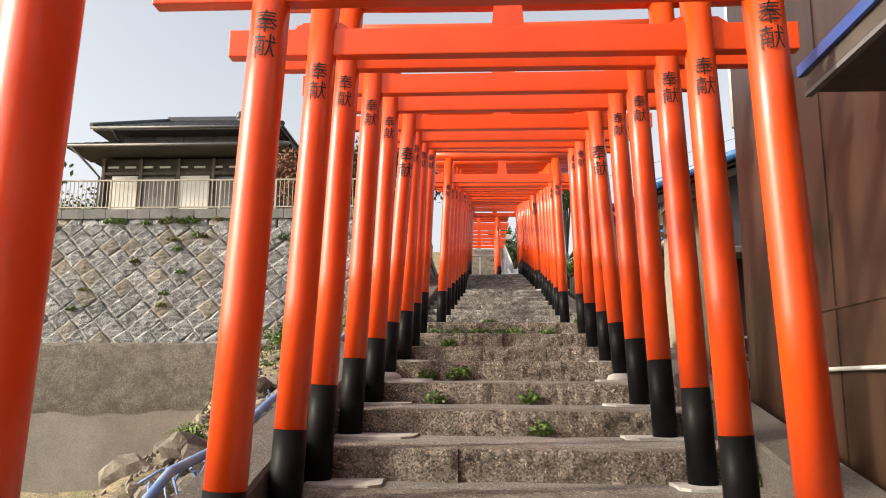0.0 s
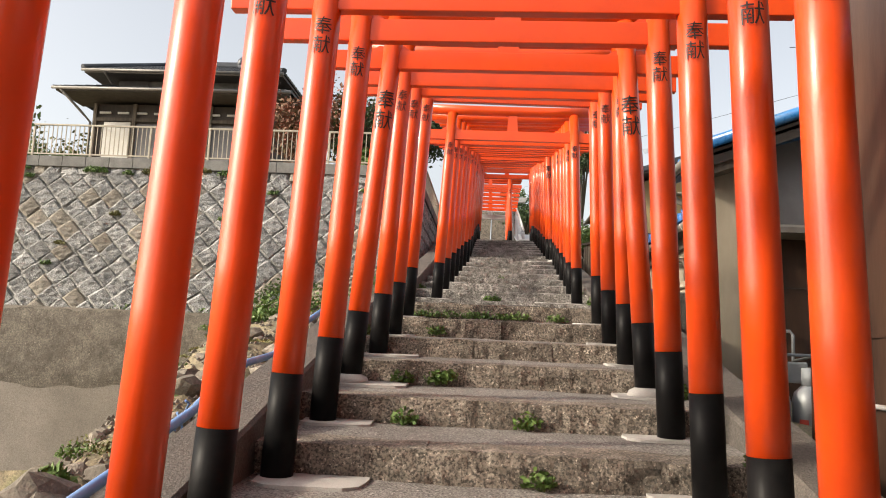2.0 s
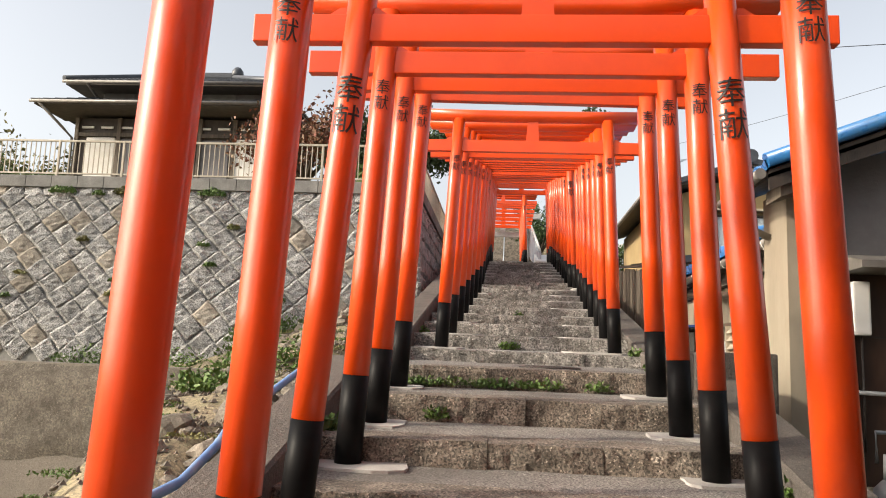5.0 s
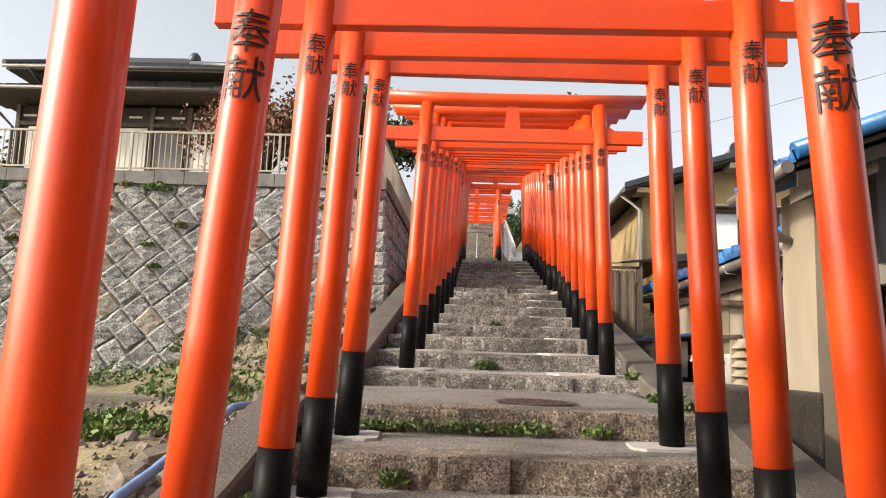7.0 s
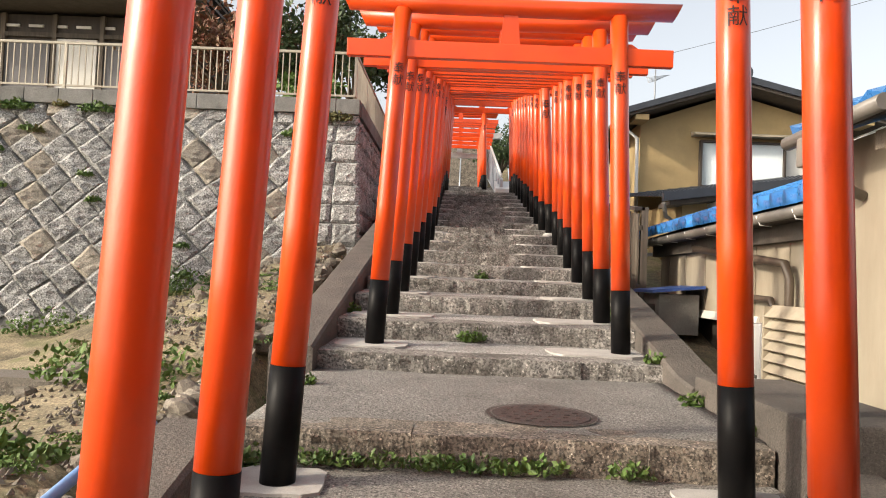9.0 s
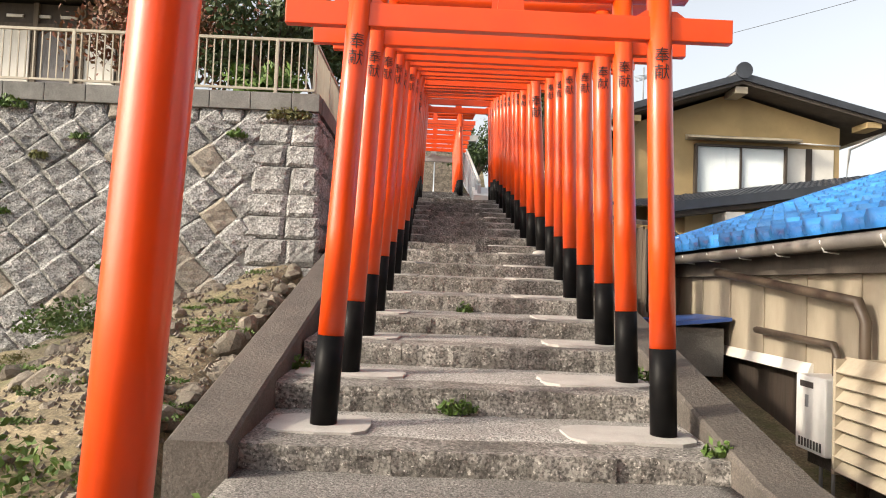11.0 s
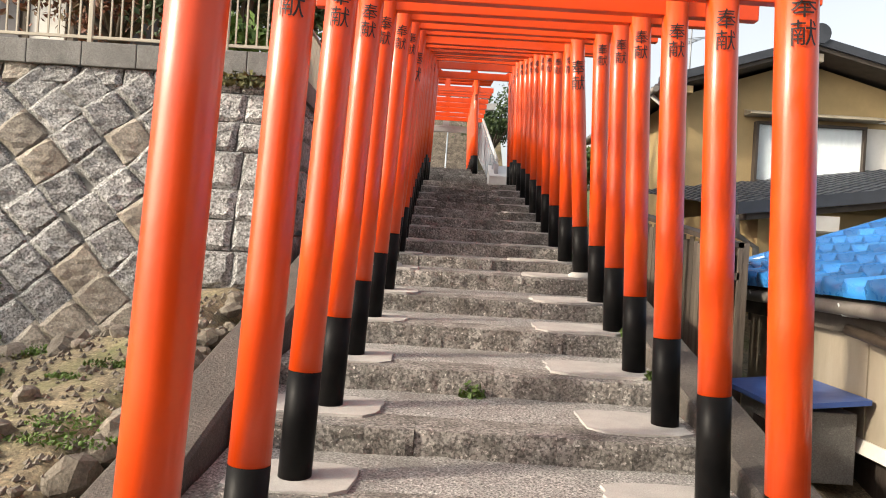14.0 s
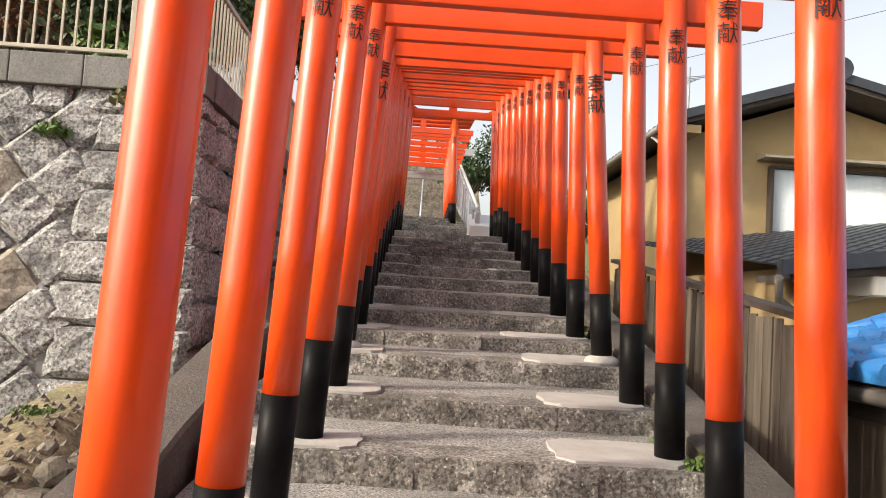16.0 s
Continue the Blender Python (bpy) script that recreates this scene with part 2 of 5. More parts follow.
def rough_block(w, d, h, seed, nx=12, ny=4, nz=4, front=0.018, top=0.006):
    """A hewn block: x from 0 to w, y from 0 back to d, z from -h to 0, with a rough front and worn edges."""
    bm = bmesh.new()
    vs = {}

    def vert(i, j, k):
        key = (i, j, k)
        if key not in vs:
            p = Vector((w * i / nx, d * j / ny, -h * k / nz))
            q = Vector((p.x * 6 + seed * 3.1, p.y * 6, p.z * 7 + seed))
            if j == 0:
                p.y += front * (noise.noise(q * 0.5) + 0.9 * noise.noise(q * 1.7) + 0.7 * noise.noise(q * 4.3))
                p.x += 0 if i in (0, nx) else 0.006 * noise.noise(q * 5)
            p.z += top * 1.6 * noise.noise(q * 0.5 + Vector((9, 0, 0)))
            if j == 0 and k == 0:
                p += Vector((0, 0.006, -0.004 + 0.009 * noise.noise(q * 2.6) + 0.006 * noise.noise(q * 6)))
            vs[key] = bm.verts.new(p)
        return vs[key]
    for i in range(nx):
        for k in range(nz):
            bm.faces.new((vert(i, 0, k), vert(i, 0, k + 1), vert(i + 1, 0, k + 1), vert(i + 1, 0, k)))
        for j in range(ny):
            bm.faces.new((vert(i, j, 0), vert(i + 1, j, 0), vert(i + 1, j + 1, 0), vert(i, j + 1, 0)))
    for i in (0, nx):
        for j in range(ny):
            for k in range(nz):
                f = (vert(i, j, k), vert(i, j + 1, k), vert(i, j + 1, k + 1), vert(i, j, k + 1))
                bm.faces.new(f if i else f[::-1])
    bmesh.ops.recalc_face_normals(bm, faces=bm.faces)
    return bm


def pillow_mesh(name, seed, mat, n=6):
    """A hewn wall stone, 1 x 1 across in x and z, its face towards -y."""
    bm = bmesh.new()
    rng = random.Random(seed)
    corner = [Vector((sx * 0.5 * rng.uniform(0.93, 1.02), 0, sz * 0.5 * rng.uniform(0.93, 1.02))) for sx, sz in ((-1, -1), (1, -1), (1, 1), (-1, 1))]
    grid = []
    for i in range(n + 1):
        for j in range(n + 1):
            u, v = i / n, j / n
            p = corner[0] * (1 - u) * (1 - v) + corner[1] * u * (1 - v) + corner[2] * u * v + corner[3] * (1 - u) * v
            edge = min(u, v, 1 - u, 1 - v)
            if 0 < edge < 0.2:
                p *= 1.12
            p.y = -0.10 * rng.uniform(0.45, 1.35) if edge else 0.07
            if edge > 0:
                p.x += rng.uniform(-0.03, 0.03)
                p.z += rng.uniform(-0.03, 0.03)
            else:
                p.x *= rng.uniform(0.96, 1.01)
                p.z *= rng.uniform(0.96, 1.01)
            grid.append(bm.verts.new(p))
    for i in range(n):
        for j in range(n):
            a = i * (n + 1) + j
            bm.faces.new((grid[a], grid[a + n + 1], grid[a + n + 2], grid[a + 1]))
    me = bpy.data.meshes.new(name)
    bm.to_mesh(me)
    bm.free()
    me.materials.append(mat)
    return me


def lump(seed, n=2, squash=0.7):
    """A broken field stone, about 1 across."""
    bm = bmesh.new()
    bmesh.ops.create_icosphere(bm, subdivisions=n, radius=0.5)
    for v in bm.verts:
        q = v.co * 2.2 + Vector((seed * 7.3, 0, 0))
        v.co *= 1 + 0.45 * noise.noise(q) + 0.15 * noise.noise(q * 2.7)
        v.co.z *= squash
    return bm


def leaves(rng, count, spot, size, flat=0.0):
    """Many small pointed leaves; spot() gives places."""
    verts, faces = [], []
    for _ in range(count):
        p = spot()
        u = Vector((rng.gauss(0, 1), rng.gauss(0, 1), rng.gauss(0, 1) * (1 - flat) + 0.2)).normalized()
        w = u.orthogonal()
        w.rotate(Matrix.Rotation(rng.uniform(0, 6.3), 3, u))
        s = size * rng.uniform(0.6, 1.3)
        k = len(verts)
        verts += [p - u * s, p + w * s * 0.45 + u.cross(w) * s * 0.1, p + u * s, p - w * s * 0.45 + u.cross(w) * s * 0.1]
        faces.append((k, k + 1, k + 2, k + 3))
    me = bpy.data.meshes.new("leaves")
    me.from_pydata(verts, [], faces)
    return me


# ---- the lie of the stairs ----
NOSINGS = [(-1.56, 0.02), (-0.62, 0.23), (0.32, 0.44), (1.26, 0.65), (2.5, 0.865), (3.5, 1.08), (4.42, 1.29), (5.02, 1.5), (5.94, 1.71), (6.87, 1.92), (7.88, 2.14), (8.75, 2.33), (9.78, 2.56), (10.77, 2.78)]
UPPER = [(12.94, 2.97), (13.92, 3.18), (14.94, 3.39), (15.82, 3.57), (16.74, 3.76), (17.7, 3.96), (18.58, 4.14), (19.53, 4.34), (20.22, 4.48), (21.02, 4.65), (22.01, 4.85), (22.8, 5.02), (23.65, 5.19), (24.39, 5.35), (25.29, 5.53), (26.18, 5.72), (27.05, 5.90)]
SUMMIT = [(30.6, 6.02), (31.1, 6.17), (31.6, 6.31), (32.1, 6.45), (32.7, 6.57), (33.3, 6.69), (33.9, 6.81), (34.5, 6.93)]
ALL = NOSINGS + UPPER + SUMMIT
ENDS = [p[0] for p in ALL[1:]] + [44.0]
SLOPE = 0.035


def tread_z(y):
    """The height of the walking surface at y."""
    z = -0.14
    for (y0, z0), y1 in zip(ALL, ENDS):
        if y >= y0:
            z = z0 + min(SLOPE, 0.05 / max(1.0, y1 - y0) if y1 - y0 > 1.5 else SLOPE) * (y - y0)
    return z


def line_z(y):
    """The even slope of the stairs, without the steps."""
    return float(np.interp(y, [-30, -2, 10.4, 12.6, 27.05, 30.4, 34.5, 60], [-0.3, -0.1, 2.66, 2.83, 5.86, 5.98, 6.9, 7.0]))


# ---- ground ----
def ground_z(x, y):
    s = line_z(y)
    n = noise.noise(Vector((x * 0.9, y * 0.9, 0))) * 0.12 + noise.noise(Vector((x * 3, y * 3, 4))) * 0.05
    if x > 1.9:
        t = min(1.0, (x - 1.9) / 1.2)
        z = s - 0.28 - 0.75 * t
        if x > 12:
            z -= (x - 12) * 0.12
        z = max(z, -3.0) if y < 60 else z
        return min(z, 6.0) + n * 0.4
    if x > -1.3:
        return s - 0.5
    d = -1.3 - x
    gap = float(np.interp(d, [0, 0.35, 0.6], [0.55, 0.55, 0.0]))
    if y >= 20.45 and x < -1.9:
        return 6.2
    if y > 13.1:
        foot = float(np.interp(x, [-14, -5.5, -3.4, -1.6], [2.45, 2.55, 3.05, 3.75])) - 0.12 * (19.2 - y)
        z = max(min(2.5, foot), s - 0.12 - 0.16 * max(0, d - 0.5) - 0.25 * max(0, d - 1.6)) - gap if y < 20.2 else s - 0.6
        z = min(z, foot + 0.25 * (20 - y)) if d > 1.2 else z
    else:
        w = float(np.interp(y, [2, 7, 10, 13], [0.8, 1.1, 1.5, 2.6]))
        z = max(-0.6, s - 0.15 - 0.14 * max(0, d - 0.5) - gap - 1.5 * max(0, d - w))
    return z + n * (1.0 if d > 0.6 else 0.3)


bm = bmesh.new()
XS = [-400, -200, -90, -45, -28, -22] + [round(-18 + 0.6 * i, 2) for i in range(20)] + [round(-6 + 0.22 * i, 2) for i in range(22)] + [-1.29, 0.3, 1.89, 2.1, 2.4, 2.8, 3.2, 4, 6, 9, 12, 20, 40, 90, 200, 400]
YS = [-400, -150, -50, -20, -8, -3] + [round(-1 + 0.3 * i, 2) for i in range(47)] + [13.09, 13.12] + [round(13.4 + 0.25 * i, 2) for i in range(26)] + [20.1, 20.44, 20.46, 21, 23, 25, 27, 30, 34, 40, 50, 70, 100, 150, 220, 400]
grid = [[bm.verts.new((x, y, ground_z(x, y))) for y in YS] for x in XS]
for i in range(len(XS) - 1):
    for j in range(len(YS) - 1):
        bm.faces.new((grid[i][j], grid[i + 1][j], grid[i + 1][j + 1], grid[i][j + 1])).smooth = True
tagged(part("ground", bm, SOIL), "dry brown soil ground with sparse moss", "ground", kind="structure")

# wooded hills far off
bm = bmesh.new()
rows = []
for i in range(90):
    x = -260 + i * 6.5
    ridge = 22 + 9 * noise.noise(Vector((x * 0.012, 0, 0))) + 5 * noise.noise(Vector((x * 0.05, 3, 0))) + 16 * max(0, min(1, (x - 20) / 60))
    rows.append([bm.verts.new((x, 130 + 22 * k + 6 * noise.noise(Vector((x * 0.05, k, 1))), -6 + (ridge + 8) * (k / 5) ** 0.7 + (1.6 * noise.noise(Vector((x * 0.4, k * 2, 2))) if k else 0))) for k in range(6)])
for a, b in zip(rows, rows[1:]):
    for k in range(5):
        bm.faces.new((a[k], b[k], b[k + 1], a[k + 1]))
tagged(part("backdrop", bm, HILL), "far green wooded hills under a hazy sky", "hill", kind="structure")

# landing between the two flights, and the flat at the top and the foot
bm = rough_block(2.74, 2.25, 0.5, 77, 20, 12, 2, 0.0, 0.004)
tagged(part("landing", bm, ASPHALT, m=pose(-1.09, 10.92, 2.785, 1.2), smooth=True), "worn grey asphalt landing between two stair flights", "landing", kind="structure")
tagged(part("pavement", box(-6, 6, -9, -1.5, -0.5, -0.14), ASPHALT), "grey asphalt path at the foot of the stairs", "pavement", kind="structure")
tagged(part("pavement", box(-1.6, 1.7, 27.7, 30.7, 5.5, 5.95), ASPHALT), "grey concrete path between the flights", "pavement", kind="structure")
tagged(part("pavement", box(-1.6, 1.7, 35.0, 46, 6.2, 6.94), ASPHALT), "grey concrete path below the upper stairs", "pavement", kind="structure")

# steps, each of a few hewn blocks with a worn top
rng = random.Random(5)
PADS = []
for i, ((y0, z0), y1) in enumerate(zip(ALL, ENDS)):
    last = y1 - y0 > 1.5
    depth = (0.34 if last else y1 - y0 + 0.06)
    left, right = (-1.08, 1.64) if y0 < 30 else (-1.35, 0.98)
    shift = 0.0 if y0 < 14 else min(0.12, (y0 - 14) * 0.02)
    step = thing("stone_step", pose(shift, y0, z0, 0), "weathered granite stair step with rough hewn front", "step", "stone stairs")
    cuts = sorted([left, right] + [left + (right - left) * (k + rng.uniform(-0.3, 0.3)) / 3 for k in ((1, 2) if i % 3 else (1.4,))])
    for a, b in zip(cuts, cuts[1:]):
        h = 0.30 if i else 0.4
        part("block", rough_block(b - a - 0.003, 0.30, h, rng.uniform(0, 99), max(6, int((b - a) / 0.045)), 3, 8), STEP_STONE if y0 < 12 else UPPER_STONE, step, m=pose(a + 0.0015, rng.uniform(-0.014, 0.014), rng.uniform(-0.006, 0.003), 2))
    if not last:
        part("tread", rough_block(right - left, depth - 0.26, 0.25, i * 1.7, 16, 6, 1, 0.0, 0.005), TREAD if y0 < 12 else UPPER_LIT_TREAD, step, "worn grey tread", m=pose(left, 0.27, 0.0065, 2))

# sloping kerbs beside the steps
for side, x0, x1, runs in ((-1, -1.42, -1.08, ((-1.8, 10.6), (12.75, 27.0))), (1, 1.64, 1.98, ((-1.8, 10.4), (12.2, 27.0)))):
    for a, b in runs:
        bm = bmesh.new()
        n = int((b - a) / 0.4)
        prof = []
        for k in range(n + 1):
            y = a + (b - a) * k / n
            z = line_z(y) + (0.16 if side < 0 else 0.10) + 0.012 * noise.noise(Vector((y * 2, side, 0)))
            prof.append([bm.verts.new((x, y, zz)) for x, zz in ((x0, z - 0.7), (x0, z - 0.02), (x0 + 0.02, z), (x1 - 0.02, z), (x1, z - 0.02), (x1, z - 0.7))])
        for p, q in zip(prof, prof[1:]):
            for e in range(5):
                bm.faces.new((p[e], p[e + 1], q[e + 1], q[e]))
        bm.faces.new(prof[0])
        bm.faces.new(prof[-1][::-1])
        bmesh.ops.recalc_face_normals(bm, faces=bm.faces)
        tagged(part("kerb", bm, CURB), "dark weathered concrete kerb sloping beside the stone steps", "kerb", kind="structure")
# the low kerb that leaves the landing
tagged(part("kerb", box(1.66, 2.3, 10.4, 12.2, 2.3, 2.98, 0.02), CURB), "dark concrete kerb along the landing", "kerb", kind="structure")


# ---- gates ----
def word_mesh(text, size, radius):
    """Two characters one under the other, bent round a post."""
    cu = bpy.data.curves.new("word", "FONT")
    cu.body, cu.size, cu.align_x, cu.space_line = text, size, "CENTER", 0.98
    ob = new("word", cu)
    bpy.context.view_layer.update()
    me = bpy.data.meshes.new_from_object(ob.evaluated_get(bpy.context.evaluated_depsgraph_get()))
    bpy.data.objects.remove(ob)
    bm = bmesh.new()
    bm.from_mesh(me)
    bmesh.ops.triangulate(bm, faces=bm.faces)
    for _ in range(3):
        long = [e for e in bm.edges if e.calc_length() > 0.02]
        if not long:
            break
        bmesh.ops.subdivide_edges(bm, edges=long, cuts=1)
    for v in bm.verts:
        a = v.co.x / radius
        v.co = Vector((radius * math.sin(a), -radius * math.cos(a), v.co.y))
    bm.to_mesh(me)
    bm.free()
    me.materials.append(INK)
    return me


LEG_R, LEAN_IN = 0.081, 0.040
NUKI_Z, TOP_Z = 2.55, 2.875
SMALL_WORD = word_mesh("奉\n献", 0.105, LEG_R + 0.0035)
BIG_WORD = word_mesh("奉\n献", 0.165, LEG_R + 0.0035)


def gate_meshes(reach):
    """The parts of one gate, round its foot."""
    def keep(bm):
        me = bpy.data.meshes.new("gate_part")
        bm.to_mesh(me)
        bm.free()
        return me
    out = {}
    out["leg"] = keep(tube([(0, 0, 0.54), (0, 0, 1.2), (0, 0, 1.9), (0, 0, TOP_Z + 0.03)], [LEG_R, LEG_R, LEG_R - 0.002, LEG_R - 0.004], 28))
    out["base"] = keep(tube([(0, 0, -0.06), (0, 0, 0.30), (0, 0, 0.541)], [LEG_R + 0.002, LEG_R + 0.002, LEG_R + 0.001], 28))
    out["nuki"] = keep(box(-reach, reach, -0.037, 0.037, NUKI_Z - 0.075, NUKI_Z + 0.075, 0.006))
    bm = tube([(-reach - 0.03, 0, TOP_Z + 0.085), (-0.6, 0, TOP_Z + 0.075), (0, 0, TOP_Z + 0.072), (0.6, 0, TOP_Z + 0.075), (reach + 0.03, 0, TOP_Z + 0.085)], 0.078, 24)
    for v in bm.verts:
        if abs(v.co.x) > reach:
            v.co.x += math.copysign(0.5, v.co.x) * (v.co.z - TOP_Z - 0.08)
    out["kasagi"] = keep(bm)
    out["block"] = keep(prism([(-0.085, NUKI_Z + 0.074), (0.085, NUKI_Z + 0.074), (0.06, TOP_Z + 0.03), (-0.06, TOP_Z + 0.03)], "y", -0.03, 0.03))
    out["wedge"] = keep(prism([(-0.16, NUKI_Z + 0.074), (0.16, NUKI_Z + 0.074), (0.10, NUKI_Z + 0.115), (-0.10, NUKI_Z + 0.115)], "y", -0.025, 0.025))
    return out


GATE, WIDE_GATE = gate_meshes(1.41), gate_meshes(1.49)


def gate(x, y, z, half, turn=0.0, lean=0.0, big=False, scale=1.0, rake=LEAN_IN):
    g = thing("torii_gate", pose(x, y, z, 0, lean, turn) @ Matrix.Scale(scale, 4), "vermilion lacquered wooden torii gate with black post feet", "torii gate", "row of torii gates")
    kit = WIDE_GATE if half > 1.06 else GATE
    for s in (-1, 1):
        leg = share("post", kit["leg"], VERMILION, g, m=Matrix.Translation((s * half, 0, 0)) @ pose(0, 0, 0, 0, -s * math.degrees(rake), 0))
        share("painted_foot", kit["base"], BLACK_PAINT, leg, "black painted foot")
        share("inscription", BIG_WORD if big else SMALL_WORD, INK, leg, "black brushed inscription 奉献", m=pose(0, 0, 2.15 if big else 2.33, 0, 0, s * -6))
        share("wedge", kit["wedge"], VERMILION, g, m=Matrix.Translation((s * (half - rake * NUKI_Z), 0, 0)))
    share("tie_beam", kit["nuki"], VERMILION, g)
    share("top_beam", kit["kasagi"], VERMILION, g)
    share("centre_strut", kit["block"], VERMILION, g)
    return g


# each gate: its place along the stairs, middle, foot height, half width between the feet
LOWER_GATES = [(-0.6, 0.06, -0.10, 1.16), (0.3, 0.08, 0.27, 1.16), (1.1, 0.10, 0.46, 1.16), (1.74, 0.12, 0.665, 1.155), (3.28, 0.14, 0.885, 1.15), (4.25, 0.15, 1.07, 1.145), (4.95, 0.164, 1.31, 1.14),
               (5.86, 0.181, 1.51, 1.12), (6.80, 0.2045, 1.72, 1.115), (7.70, 0.2165, 1.96, 1.115), (8.66, 0.255, 2.165, 1.093), (9.46, 0.2565, 2.345, 1.07), (10.46, 0.278, 2.59, 1.068)]
UPPER_GATES = [(13.47, 0.3655, 3.0, 1.054), (14.44, 0.39, 3.195, 1.04), (15.36, 0.425, 3.40, 1.032), (16.24, 0.44, 3.585, 1.018), (17.11, 0.46, 3.777, 1.006), (17.97, 0.495, 3.968, 1.003), (18.87, 0.525, 4.148, 0.993), (19.76, 0.505, 4.35, 1.015),
               (20.65, 0.50, 4.49, 0.985), (21.5, 0.49, 4.665, 0.985), (22.3, 0.48, 4.86, 0.98), (23.0, 0.48, 5.03, 0.98), (23.85, 0.47, 5.2, 0.98), (24.6, 0.47, 5.36, 0.98), (25.5, 0.47, 5.54, 0.975), (26.4, 0.47, 5.73, 0.975),
               (27.4, 0.48, 5.91, 0.97), (28.3, 0.49, 5.955, 0.97), (29.2, 0.50, 5.955, 0.97)]
BIG_WORDED = (7.70, 19.76)
rng = random.Random(11)
for y, x, z, half in LOWER_GATES + UPPER_GATES:
    big = y in BIG_WORDED
    tall = 1.05 if y < 7 else 1.0
    gate(x, y, z, half / tall, turn=1.8 if y == 10.46 else rng.uniform(-0.5, 0.5), lean=rng.uniform(-0.25, 0.25), big=big, rake=0.072 if big else LEAN_IN, scale=tall + rng.uniform(-0.005, 0.005))
for k in range(8):
    gate(-0.12, 33.5 + 0.95 * k, 6.72 if k == 0 else max(6.72, tread_z(33.5 + 0.95 * k)), 0.985, scale=0.92)

# mortar round the feet
rng = random.Random(21)
for y, mid, foot_z, half in LOWER_GATES + UPPER_GATES:
    for s in (-1, 1):
        bm = bmesh.new()
        w, d = (rng.uniform(0.30, 0.40), rng.uniform(0.20, 0.28)) if y > 12 else (rng.uniform(0.20, 0.30), rng.uniform(0.16, 0.24))
        top, low = [], []
        for k in range(20):
            a = 2 * math.pi * k / 20
            r = (abs(math.cos(a)) ** 6 + abs(math.sin(a)) ** 6) ** (-1 / 6) * (1 + 0.05 * rng.uniform(-1, 1))
            top.append(bm.verts.new((w * r * math.cos(a), d * r * math.sin(a), 0.014)))
            low.append(bm.verts.new((w * 1.01 * r * math.cos(a), d * 1.01 * r * math.sin(a), -0.05)))
        bm.faces.new(top)
        for k in range(20):
            bm.faces.new((top[k], low[k], low[(k + 1) % 20], top[(k + 1) % 20]))
        x = mid + s * half
        edge = max(p[0] for p in ALL if p[0] <= y)
        py = max(y, edge + d * 1.08 + 0.03)
        px = min(x + s * 0.02, 1.60 - w * 1.08) if s > 0 else max(x + s * 0.02, -1.04 + w * 1.08)
        tagged(part("mortar_pad", bm, MORTAR, m=pose(px, py, tread_z(py), 2)), "pale mortar pad round a gate post foot", "mortar pad", "mortar pads")
    if y in BIG_WORDED:
        for s in (-1, 1):
            bm = tube([(0, 0, -0.02), (0, 0, 0.03), (0, 0, 0.055)], [0.15, 0.13, 0.08], 16)
            tagged(part("mortar_collar", bm, MORTAR, m=pose(mid + s * half, y, foot_z + 0.01)), "grey mortar mound round a gate post", "mortar pad", "mortar mounds")

# ---- stone retaining wall on the uphill side ----
FOOT_Y, FOOT_Z, HEAD_Y, HEAD_Z, CORNER_X = 19.12, 3.2, 20.02, 6.32, -1.84
BATTER = (HEAD_Y - FOOT_Y) / (HEAD_Z - FOOT_Z)


def face_y(z):
    return FOOT_Y + (z - FOOT_Z) * BATTER


wall_front = part("wall_front", prism([(face_y(2.2) + 0.07, 2.2), (face_y(HEAD_Z) + 0.07, HEAD_Z), (21.2, HEAD_Z), (21.2, 2.2)], "x", -19.0, CORNER_X - 0.07), JOINT)
tagged(wall_front, "battered retaining wall of pale granite blocks laid diagonally", "retaining wall", kind="structure")
wall_side = part("wall_side", prism([(CORNER_X - 0.07, HEAD_Z), (CORNER_X - 1.0, HEAD_Z), (CORNER_X - 1.0, 2.5), (CORNER_X + 0.25, 2.5)], "y", 20.2, 42.0), JOINT)
tagged(wall_side, "retaining wall of grey granite along the stairs", "retaining wall", kind="structure")
STONES = [pillow_mesh("stone_cut", 40 + k, WALL_STONE) for k in range(9)] + [pillow_mesh("stone_cut", 60 + k, WARM_STONE) for k in range(2)]
rng = random.Random(31)
tilt = -math.degrees(math.atan(BATTER))
PITCH = 0.40
for a in range(-60, 60):
    for b in range(-60, 60):
        x = CORNER_X - 0.9 + (a + b) * PITCH * 0.725
        z = 4.4 + (a - b) * PITCH * 0.69
        low = float(np.interp(x, [-14, -5.5, -1.7], [2.45, 2.6, 3.6]))
        if not (-13.2 < x < CORNER_X - 0.62 and low < z < HEAD_Z - 0.14):
            continue
        s = PITCH * rng.uniform(1.06, 1.15)
        share("stone", rng.choice(STONES), None, wall_front, m=Matrix.Translation((x + rng.uniform(-0.03, 0.03), face_y(z) + 0.02, z + rng.uniform(-0.03, 0.03))) @ pose(0, 0, 0, tilt, 45 + rng.uniform(-7, 7), 0) @ Matrix.Diagonal((s * rng.uniform(0.95, 1.06), s * 0.8, s * rng.uniform(0.95, 1.06), 1)))
